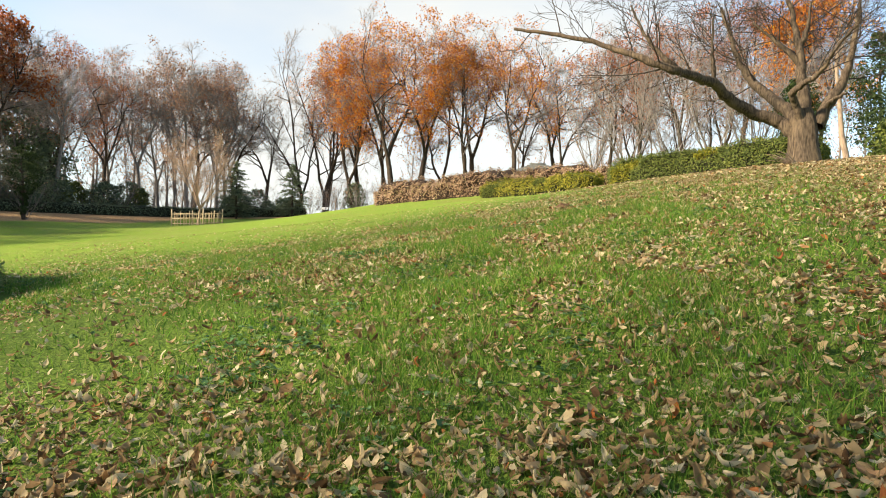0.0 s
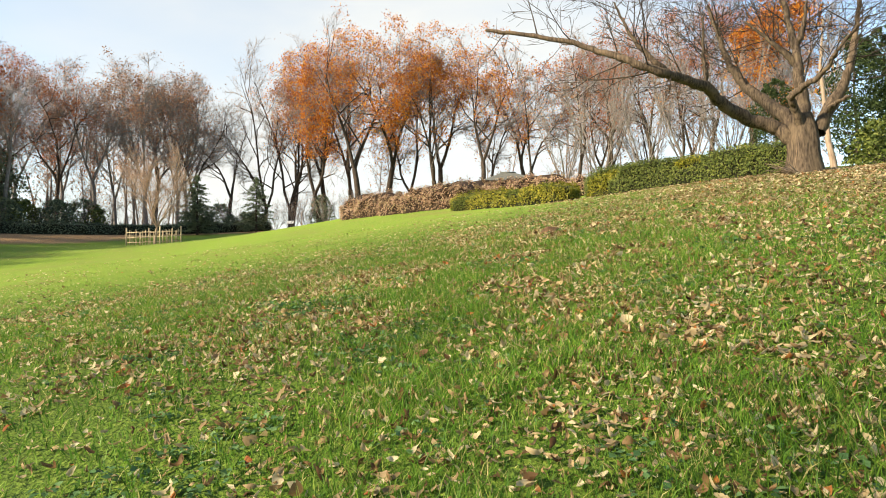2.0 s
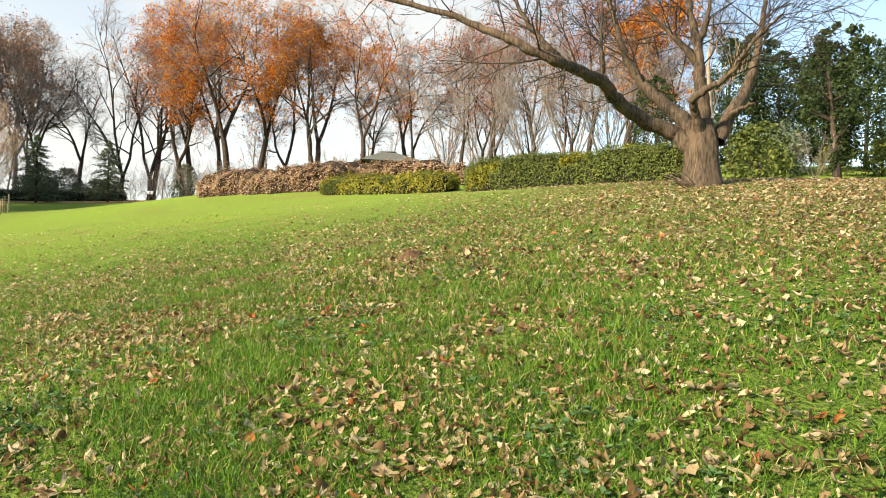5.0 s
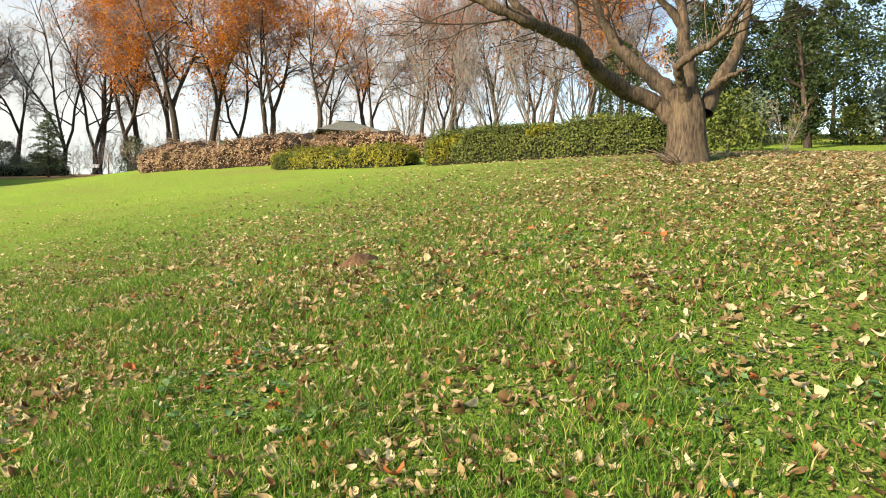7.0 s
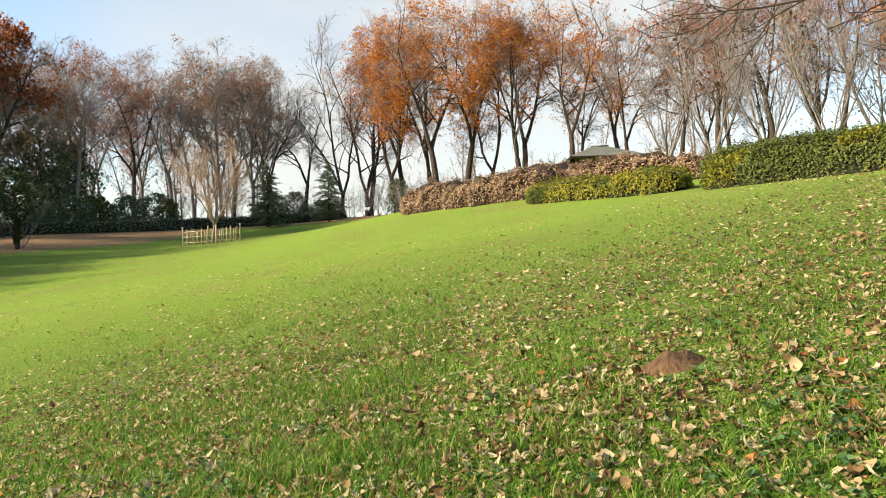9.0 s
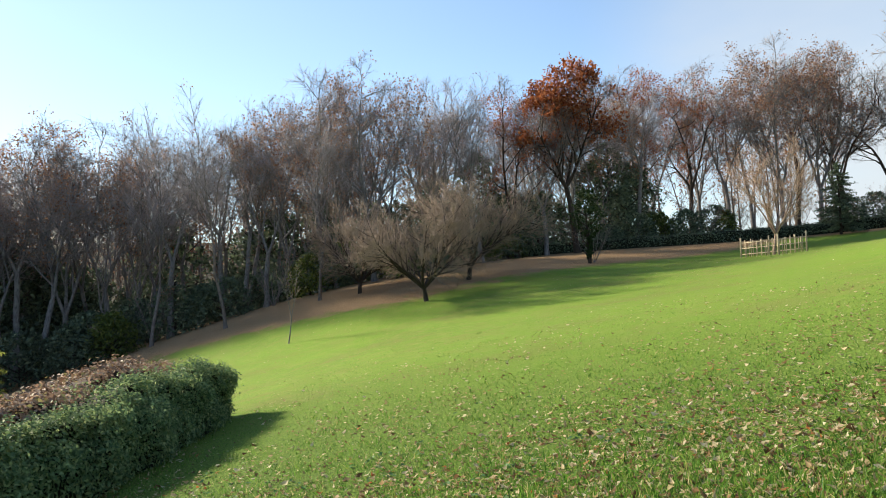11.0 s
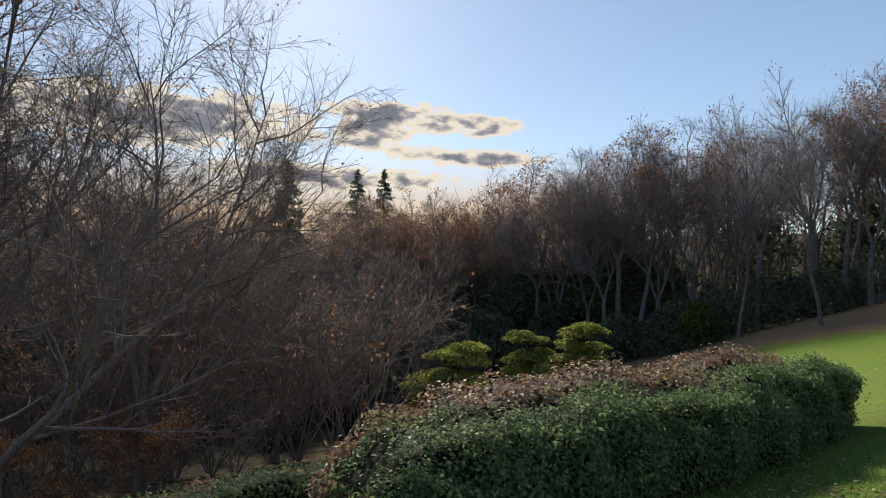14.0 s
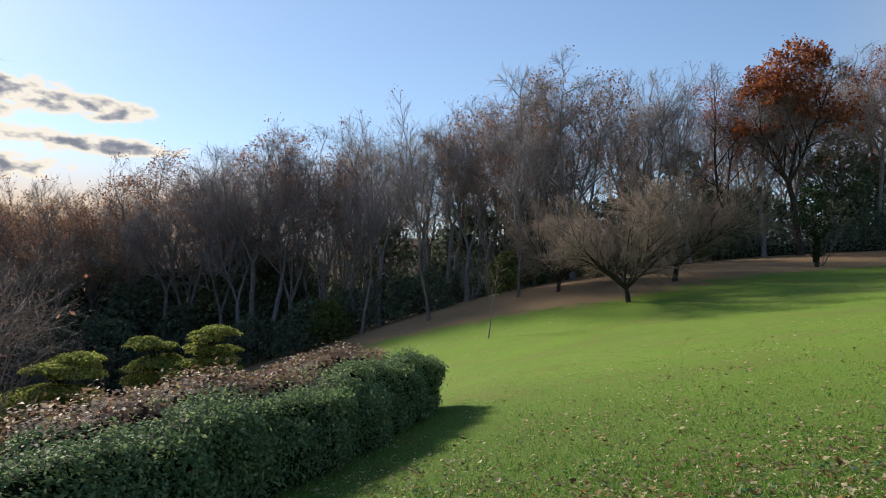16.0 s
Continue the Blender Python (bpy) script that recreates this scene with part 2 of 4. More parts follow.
SOIL = bark_mat("bare_soil", (0.035, 0.02, 0.012), (0.12, 0.07, 0.04), 9, 0.8)

# ---- mesh helpers ----
rs = np.random.RandomState(7)


class Geo:
    """Gathers vertices and faces of any size, and turns them into one mesh."""

    def __init__(self):
        self.v, self.f, self.count = [], {3: [], 4: []}, 0

    def add(self, v, f):
        v, f = np.asarray(v, float), np.asarray(f, int)
        self.f[f.shape[1]].append(f + self.count)
        self.v.append(v)
        self.count += len(v)

    def tube(self, pts, radii, k=5, cap=False):
        p, r = np.asarray(pts, float), np.asarray(radii, float)
        tan = np.gradient(p, axis=0)
        tan /= np.linalg.norm(tan, axis=1)[:, None] + 1e-9
        ref = np.array((0.0, 0, 1)) if abs(tan[:, 2]).mean() < 0.8 else np.array((1.0, 0, 0))
        a = np.cross(tan, ref)
        a /= np.linalg.norm(a, axis=1)[:, None] + 1e-9
        b = np.cross(tan, a)
        ang = np.arange(k) * 2 * np.pi / k
        ring = p[:, None] + r[:, None, None] * (np.cos(ang)[None, :, None] * a[:, None] + np.sin(ang)[None, :, None] * b[:, None])
        n = len(p)
        i = (np.arange(n - 1)[:, None] * k + np.arange(k)[None]).ravel()
        j = (np.arange(n - 1)[:, None] * k + (np.arange(k)[None] + 1) % k).ravel()
        self.add(ring.reshape(-1, 3), np.stack([i, j, j + k, i + k], 1))
        if cap and k == 4:
            self.f[4].append(np.array([[0, 1, 2, 3], [4 * n - 1, 4 * n - 2, 4 * n - 3, 4 * n - 4]]) + self.count - k * n)
        elif cap:
            top = (n - 1) * k
            self.f[3].append(np.array([(top, top + q, top + q + 1) for q in range(1, k - 1)] + [(0, q + 1, q) for q in range(1, k - 1)]) + self.count - k * n)

    def spike(self, pts, r):
        """A twig of three sides that runs out to a point."""
        p, q = np.asarray(pts[0], float), np.asarray(pts[-1], float)
        d = q - p
        a = np.cross(d, (0.3, 0.5, 0.81))
        a /= np.linalg.norm(a) + 1e-9
        b = np.cross(d / (np.linalg.norm(d) + 1e-9), a)
        self.add([p + r * a, p + r * (-0.5 * a + 0.87 * b), p + r * (-0.5 * a - 0.87 * b), q], [(0, 1, 3), (1, 2, 3), (2, 0, 3)])

    def leaves(self, at, size, normal=None, aspect=0.5, tilt=1.0):
        """Pointed leaves of four corners, folded along the midrib, about their places."""
        at = np.asarray(at, float)
        n = len(at)
        d = rs.normal(size=(n, 3)) * tilt
        if normal is not None:
            d = d + normal
        d /= np.linalg.norm(d, axis=1)[:, None] + 1e-9
        u = np.cross(d, rs.normal(size=(n, 3)))
        u /= np.linalg.norm(u, axis=1)[:, None] + 1e-9
        w = np.cross(d, u)
        s = (np.asarray(size) * rs.uniform(0.65, 1.3, n))[:, None]
        q = np.stack([at - u * s * 0.5, at + w * s * aspect * 0.5 + d * s * 0.12, at + u * s * 0.5, at - w * s * aspect * 0.5 + d * s * 0.12], 1)
        i = np.arange(n)[:, None] * 4
        self.add(q.reshape(-1, 3), np.concatenate([i + (0, 1, 2), i + (0, 2, 3)]))

    def mesh(self, name, material, smooth=True):
        me = bpy.data.meshes.new(name)
        v = np.concatenate(self.v)
        tri = np.concatenate(self.f[3]) if self.f[3] else np.zeros((0, 3), int)
        quad = np.concatenate(self.f[4]) if self.f[4] else np.zeros((0, 4), int)
        me.vertices.add(len(v))
        me.vertices.foreach_set("co", v.ravel())
        me.loops.add(tri.size + quad.size)
        me.loops.foreach_set("vertex_index", np.concatenate([tri.ravel(), quad.ravel()]))
        me.polygons.add(len(tri) + len(quad))
        me.polygons.foreach_set("loop_start", np.concatenate([np.arange(len(tri)) * 3, tri.size + np.arange(len(quad)) * 4]))
        me.polygons.foreach_set("use_smooth", np.full(len(tri) + len(quad), smooth))
        me.update(calc_edges=True)
        me.materials.append(material)
        return me


def part(name, geo, material, parent, label="", smooth=True):
    ob = new(name, geo.mesh(name, material, smooth) if isinstance(geo, Geo) else geo)
    ob.parent = parent
    if label:
        ob["label"] = label
    return ob


def thing(name, x, y, z, label, category, group="", kind="", rz=0.0):
    ob = new(name)
    ob.matrix_world = pose(x, y, z, 0, 0, rz)
    return tagged(ob, label, category, group, kind)


# ---- the hillside ----
SWELLS = [(0, 4, 9, -0.59), (-8, 12, 9, 2.4), (5, 14, 10, 1.73), (3, 27, 12, -0.94), (-8, 38, 14, 2.27), (-21, 47, 14, -3.06), (-19, 72, 18, -0.65),
          (-36, 47, 16, 2.34), (-30, 28, 13, 1.23), (-42, 22, 13, 1.8), (-22, 10, 13, -0.83), (-22, -5, 14, 0.54), (-42, 3, 18, -2.15),
          (20, 26, 14, 0.23), (-70, 15, 28, 0.14), (10, 60, 25, 2.22), (-60, -30, 30, 0.36), (15, -5, 16, 0.82), (-60, 90, 30, 4.23),
          (40, 40, 20, 0.8), (-12, 29, 10, -1.02), (-4, 14, 6, -1.61), (-12, 13, 5, -0.21), (-150, -45, 38, 12), (-120, -110, 38, 12), (-150, 62, 40, 9), (-148, 12, 36, 8)]


def height(x, y):
    x, y = np.asarray(x, float), np.asarray(y, float)
    z = 2.6522 + 0.0782 * 60 * np.tanh(x / 60) + 0.1356 * 70 * np.tanh((y - 15) / 70)
    for a, b, r, h in SWELLS:
        z = z + h * np.exp(-((x - a) ** 2 + (y - b) ** 2) / (2 * r * r))
    return z


def H(x, y):
    return float(height(x, y))


def make_ground():
    def axis(lo, hi, near, far):
        a, x, s = [lo], lo, near
        while x < hi:
            x += s
            a.append(x)
        out, s = [], near
        left, right = lo, x
        l, r = [], []
        while left > -far:
            s *= 1.35
            left -= s
            right += s
            l.append(left)
            r.append(right)
        return np.array(l[::-1] + a + r)
    X, Y = axis(-50, 30, 0.5, 2500), axis(-10, 80, 0.5, 2500)
    gx, gy = np.meshgrid(X, Y)
    gz = height(gx, gy)
    near = (abs(gx) < 60) & (abs(gy) < 90)
    lump = np.array([noise.noise((a * 0.9, b * 0.9, 0)) for a, b in zip(gx[near], gy[near])])
    gz[near] += lump * 0.012
    w = len(X)
    i = (np.arange(len(Y) - 1)[:, None] * w + np.arange(w - 1)[None]).ravel()
    g = Geo()
    g.add(np.stack([gx, gy, gz], -1).reshape(-1, 3), np.stack([i, i + 1, i + w + 1, i + w], 1))
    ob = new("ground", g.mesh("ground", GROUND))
    # fallen leaves cover the soil under the woods; values well above 1 get painted gloom
    x, y = gx.ravel(), gy.ravel()
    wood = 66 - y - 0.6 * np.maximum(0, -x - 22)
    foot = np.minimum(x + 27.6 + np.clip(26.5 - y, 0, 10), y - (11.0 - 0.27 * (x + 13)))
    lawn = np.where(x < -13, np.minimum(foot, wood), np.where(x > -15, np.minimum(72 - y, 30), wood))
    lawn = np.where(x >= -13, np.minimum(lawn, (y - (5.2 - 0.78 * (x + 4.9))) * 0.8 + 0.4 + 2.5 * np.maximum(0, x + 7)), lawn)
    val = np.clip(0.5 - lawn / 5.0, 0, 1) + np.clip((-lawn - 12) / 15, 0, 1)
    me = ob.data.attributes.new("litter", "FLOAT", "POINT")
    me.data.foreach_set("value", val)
    away = np.minimum(np.hypot(x - 0.2, np.maximum(0, np.maximum(-y, y - 8.2))), np.hypot(x + 0.3, y - 8.2))
    me = ob.data.attributes.new("turf", "FLOAT", "POINT")
    me.data.foreach_set("value", np.clip((15 - away) / 9, 0, 1))
    return tagged(ob, "sloping lawn of short green grass strewn with fallen leaves", "lawn", kind="structure")


ground = make_ground()

# ---- trees ----


def wander(p, d, length, n, bend, rise, rng):
    """A crooked line of n steps from p along d."""
    pts, d = [np.array(p, float)], np.array(d, float)
    for _ in range(n):
        d = d + rng.normal(size=3) * bend + np.array((0, 0, rise))
        d /= np.linalg.norm(d)
        pts.append(pts[-1] + d * length / n)
    return np.array(pts)


def branch_out(pts, r0, level, spec, rng, out, start=0.25, shell=None):
    """Adds side branches to the line pts, level by level. spec: a list of (count, length, angle, bend, rise, radius share). shell: middle and radii of the rounded crown that shortens them."""
    if level >= len(spec):
        return
    count, length, angle, bend, rise, share = spec[level]
    seg = np.linalg.norm(np.diff(pts, axis=0), axis=1).sum()
    for c in range(count):
        f = start + (1 - start) * (c + rng.uniform(0, 1)) / count
        k = f * (len(pts) - 1)
        i = min(int(k), len(pts) - 2)
        p = pts[i] + (pts[i + 1] - pts[i]) * (k - i)
        t = pts[i + 1] - pts[i]
        t = t / np.linalg.norm(t)
        side = np.cross(t, rng.normal(size=3))
        side /= np.linalg.norm(side) + 1e-9
        a = radians(angle) * rng.uniform(0.7, 1.3)
        d = t * math.cos(a) + side * math.sin(a)
        ln = length * rng.uniform(0.6, 1.25) * (1.15 - 0.5 * f)
        n = 4 if level == 0 else (2 if level == 1 else 1)
        line = wander(p, d, ln, n, bend, rise, rng)
        if shell is not None:
            over = np.linalg.norm((line[-1] - shell[0]) / shell[1])
            if over > 1:
                line = p + (line - p) * max(0.1, over ** -3.0)
        r = max(r0 * share * (1.1 - 0.6 * f), 0.004)
        out.append((level, line, r))
        branch_out(line, r, level + 1, spec, rng, out, 0.2, shell)


def tree_meshes(seed, tall, trunk_r, stems, spec, fine, lean=0.05, fork=0.35, spread=0.25, girth=None, bend=0.07):
    """Trunk and stems, limbs, and twigs of a broad-leaved tree: three gatherings, and the twig tips."""
    rng = np.random.RandomState(seed)
    trunk, limbs, twigs, tips = Geo(), Geo(), Geo(), []
    base = wander((0, 0, -0.15), (rng.normal() * lean, rng.normal() * lean, 1), tall * fork, 5, 0.05, 0.03, rng)
    rr = trunk_r * np.linspace(1.0, 0.72, len(base))
    rr[0] *= 1.45
    trunk.tube(base, rr, 7)
    out = []
    shell = None if girth is None else (np.array((0, 0, tall * 0.60)), np.array((girth, girth, tall * 0.41)))
    for s in range(stems):
        a = 2 * math.pi * (s + rng.uniform(-0.25, 0.25)) / stems
        d = (math.cos(a) * spread, math.sin(a) * spread, 1) if stems > 1 else (rng.normal() * 0.05, rng.normal() * 0.05, 1)
        ln = tall * (1 - fork) * rng.uniform(0.85, 1.05)
        line = wander(base[-1] - np.array((0, 0, 0.05)), d, ln, 7, bend, 0.05, rng)
        if shell is not None:
            over = np.linalg.norm((line[-1] - shell[0]) / shell[1])
            line = line[0] + (line - line[0]) * min(1.0, 0.93 / over)
        r = trunk_r * (0.72 if stems == 1 else 0.55)
        trunk.tube(line, np.linspace(r, max(r * 0.12, fine), len(line)), 6)
        branch_out(line, r, 0, spec, rng, out, 0.12, shell)
        if shell is not None:
            branch_out(line[-4:], r * 0.3, 1, spec, rng, out, 0.0, shell)
    for level, line, r in out:
        last = level >= len(spec) - 1
        rad = np.linspace(max(r, fine), fine * 0.7, len(line))
        if last and len(line) == 2:
            twigs.spike(line, fine)
        else:
            (twigs if level >= 1 else limbs).tube(line, rad, 3 if level >= 1 else 4)
        if level >= 1:
            tips.append(line[1:])
    return trunk, limbs, twigs, np.concatenate(tips)


def crown(tips, count, size, rng, low=0.0, loose=0.17, aspect=0.6):
    """Leaves about the twigs, in clumps with gaps."""
    g = Geo()
    pick = tips[tips[:, 2] > low]
    key = np.array([noise.noise(Vector(p) * 0.45) for p in pick[:: max(1, len(pick) // 3000)]])
    pick = pick[:: max(1, len(pick) // 3000)][key > 0.02]
    at = pick[rng.randint(0, len(pick), count)] + rng.normal(size=(count, 3)) * loose
    g.leaves(at, size, aspect=aspect)
    return g


def make_tree(name, seed, tall, trunk_r, stems, spec, fine, bark, twig, label, leaf=None, leaves=0, leaf_size=0.2, low=0.3, **kw):
    """A tree at the origin: trunk, limbs, twigs, crown."""
    rng = np.random.RandomState(seed + 1)
    t = thing(name, 0, 0, 0, label, "tree")
    trunk, limbs, twigs, tips = tree_meshes(seed, tall, trunk_r, stems, spec, fine, **kw)
    part("trunk", trunk, bark, t)
    part("branchwork", limbs, bark, t)
    part("twig_crown", twigs, twig, t, "fine bare twigs")
    if leaf:
        part("crown", crown(tips, leaves, leaf_size, rng, low * tall), leaf, t, label="thin crown of autumn leaves")
    return t


def plant(proto, x, y, scale=1.0, rz=0.0, sink=0.05, group="", stretch=1.0):
    m = Matrix.LocRotScale((x, y, H(x, y) - sink), Euler((0, 0, radians(rz))), None)
    ob = copy_thing(proto, m)
    ob.scale = (scale, scale, scale * stretch)
    if group:
        ob["group"] = group
    return ob


def discard(proto):
    for o in (*proto.children_recursive, proto):
        bpy.data.objects.remove(o)


FOREST = [(9, 5.4, 46, 0.17, 0.05, 0.6), (8, 2.7, 44, 0.18, 0.04, 0.5), (8, 1.25, 42, 0.2, 0.03, 0.4)]
FOREST_UP = [(10, 5.0, 40, 0.12, 0.06, 0.6), (8, 2.6, 38, 0.15, 0.04, 0.5), (8, 1.25, 38, 0.16, 0.03, 0.4)]
GNARLED = [(8, 5.6, 50, 0.24, 0.07, 0.55), (7, 2.8, 46, 0.22, 0.05, 0.5), (9, 1.3, 42, 0.22, 0.03, 0.4)]
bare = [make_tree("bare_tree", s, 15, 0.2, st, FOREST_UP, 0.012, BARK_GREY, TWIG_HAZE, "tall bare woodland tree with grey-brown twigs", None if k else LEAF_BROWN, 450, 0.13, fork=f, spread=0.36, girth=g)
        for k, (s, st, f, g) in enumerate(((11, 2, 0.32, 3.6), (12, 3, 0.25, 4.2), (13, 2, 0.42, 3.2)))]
brown = [make_tree("oak_tree", s, 15, 0.21, st, FOREST, 0.012, BARK_GREY, TWIG, "tall oak with thin reddish-brown withered leaves", LEAF_BROWN, 3600, 0.15, 0.42, fork=f, spread=0.32, girth=4.0)
         for s, st, f in ((21, 2, 0.28), (22, 3, 0.22))]
rust = [make_tree("oak_tree", s, 15, 0.24, st, GNARLED, 0.012, BARK_DARK, TWIG, "tall oak with rusty red autumn leaves", LEAF_RUST, 6500, 0.13, 0.36, fork=f, spread=0.36, girth=4.3, bend=0.13)
        for s, st, f in ((31, 2, 0.25), (32, 3, 0.3))]
orange = [make_tree("oak_tree", s, 15, 0.25, st, GNARLED, 0.012, BARK_DARK, TWIG, "tall oak with bright orange autumn leaves", LEAF_ORANGE, 8000, 0.13, 0.3, fork=f, spread=0.36, girth=4.2, bend=0.13)
          for s, st, f in ((41, 2, 0.2), (42, 2, 0.28))]
gaunt = [make_tree("bare_tree", s, 15, 0.2, st, [(8, 4.6, 40, 0.2, 0.08, 0.55), (6, 2.2, 40, 0.2, 0.05, 0.5), (7, 1.1, 38, 0.2, 0.03, 0.45)], 0.013, BARK_DARK, TWIG, "tall gaunt bare tree with dark crooked limbs", LEAF_BROWN, 250, 0.13, 0.3, fork=f, spread=0.3, girth=3.4, bend=0.12)
         for s, st, f in ((45, 2, 0.2), (46, 3, 0.12))]

maple = make_tree("maple_tree", 34, 14, 0.2, 3, FOREST, 0.014, BARK_DARK, TWIG, "maple with a dense salmon-orange crown", LEAF_ORANGE, 9000, 0.22, 0.25, fork=0.2, spread=0.4, girth=4.5)
redtree = make_tree("oak_tree", 33, 15, 0.24, 4, FOREST, 0.014, BARK_DARK, TWIG, "tall oak with a dense domed rust-red crown", LEAF_RUST, 9500, 0.25, 0.57, fork=0.36, spread=0.55, girth=4.0)


def evergreen_meshes(seed, tall, wide, count, size, shape):
    """A clumped evergreen crown: leaves on many lobes, with gaps."""
    rng = np.random.RandomState(seed)
    g, core = Geo(), Geo()
    per = []
    lobes = 80
    for k in range(lobes):
        f = (k + rng.uniform()) / lobes
        z = tall * (0.08 + 0.9 * f)
        w = wide * (shape(f))
        a = rng.uniform(0, 2 * math.pi)
        c = np.array((math.cos(a) * w * 0.72 * math.sqrt(rng.uniform(0.15, 1)), math.sin(a) * w * 0.72, z))
        r = max(0.14, w * rng.uniform(0.2, 0.42))
        n = int(count / lobes)
        d = rng.normal(size=(n, 3))
        d /= np.linalg.norm(d, axis=1)[:, None]
        rad = r * rng.uniform(0.55, 1.12, n)[:, None]
        per.append((c + d * rad * (1, 1, 0.75), d))
    at, nor = np.concatenate([p for p, _ in per]), np.concatenate([d for _, d in per])
    g.leaves(at, size, nor * 0.6 + np.array((0, 0, 0.3)), 0.5, 0.7)
    return g


def make_evergreen(name, seed, tall, wide, count, size, leaf, label, shape, category="tree", trunk_r=0.14, trunk_top=0.8):
    t = thing(name, 0, 0, 0, label, category)
    rng = np.random.RandomState(seed)
    tr = Geo()
    line = wander((0, 0, -0.15), (0.02, 0.02, 1), tall * trunk_top, 6, 0.03, 0.04, rng)
    tr.tube(line, np.linspace(trunk_r, trunk_r * 0.3, len(line)), 6)
    for _ in range(14):
        i = rng.randint(1, len(line) - 1)
        a = rng.uniform(0, 2 * math.pi)
        b = wander(line[i], (math.cos(a), math.sin(a), 0.5), wide * 0.6, 3, 0.1, 0.05, rng)
        tr.tube(b, np.linspace(trunk_r * 0.35, 0.015, len(b)), 4)
    part("trunk", tr, BARK_DARK, t)
    part("crown", evergreen_meshes(seed + 1, tall, wide, count, size, shape), leaf, t)
    return t


def oval(f):
    return max(0.12, math.sin(math.pi * min(0.97, 0.12 + 0.86 * f)) ** 0.7)


def dome(f):
    return max(0.1, math.sqrt(max(0.0, 1 - (f * 0.97) ** 2)))


def cone(f):
    return max(0.05, 1 - f)


def high(f):
    return 0.15 if f < 0.3 else max(0.1, math.sin(math.pi * (f - 0.25) / 0.78) ** 0.6)


ever = [make_evergreen("evergreen_tree", s, tl, w, n, 0.32, LEAF_DARK, "dark green broad-leaved evergreen tree with a dense crown", sh)
        for s, tl, w, n, sh in ((51, 8, 2.6, 2400, oval), (52, 5, 2.6, 1900, dome))]
evernear = make_evergreen("evergreen_tree", 55, 8, 2.4, 8000, 0.185, LEAF_DEEP, "dark green broad-leaved evergreen tree behind the lawn", oval)
evertall = make_evergreen("evergreen_tree", 53, 6.2, 1.7, 5200, 0.17, LEAF_DEEP, "evergreen tree with a bare lower trunk and dark crown", high, trunk_r=0.17)


def make_conifer(seed, tall, wide):
    t = thing("conifer", 0, 0, 0, "narrow dark conifer with a pointed top", "tree")
    rng = np.random.RandomState(seed)
    tr, g = Geo(), Geo()
    tr.tube([(0, 0, -0.3), (0, 0, tall * 0.5), (0, 0, tall)], (0.2, 0.12, 0.02), 6)
    at = []
    for k in range(150):
        f = (k + rng.uniform()) / 150
        z, w = tall * (0.06 + 0.92 * f), wide * (1 - f) ** 0.7 * rng.uniform(0.65, 1.15) + 0.08
        a = rng.uniform(0, 2 * math.pi)
        line = wander((0, 0, z), (math.cos(a), math.sin(a), 0.1), w, 4, 0.08, -0.08, rng)
        tr.tube(line, np.linspace(0.03, 0.008, len(line)), 3)
        n = int(14 + 16 * w)
        u = rng.uniform(0.15, 1, n) * (len(line) - 1)
        i = np.minimum(u.astype(int), len(line) - 2)
        at.append(line[i] + (line[i + 1] - line[i]) * (u - i)[:, None] + rng.normal(size=(n, 3)) * (0.12, 0.12, 0.08))
    g.leaves(np.concatenate(at), 0.34, np.array((0, 0, 0.7)), 0.4, 0.6)
    part("trunk", tr, BARK_DARK, t)
    part("crown", g, LEAF_DARK, t)
    return t


conifer = make_conifer(54, 12, 3.9)
shrub = [make_evergreen("shrub", s, 2.2, 1.5, 1700, 0.18, lf, lb, dome, "shrub", 0.05, 0.5)
         for s, lf, lb in ((61, LEAF_DARK, "rounded dark evergreen shrub in the undergrowth"), (62, LEAF_MID, "rounded olive-green shrub at the wood's edge"))]
brush = [make_tree("bare_shrub", s, 3.0, 0.035, 6, [(5, 1.0, 30, 0.12, 0.06, 0.5), (5, 0.55, 32, 0.15, 0.04, 0.5), (1, 0.3, 30, 0.2, 0.0, 0.6)], 0.006, TWIG, TWIG, "bare brown many-stemmed shrub", LEAF_BROWN, 130, 0.08, 0.1, fork=0.06, spread=0.55)
         for s in (71, 72)]


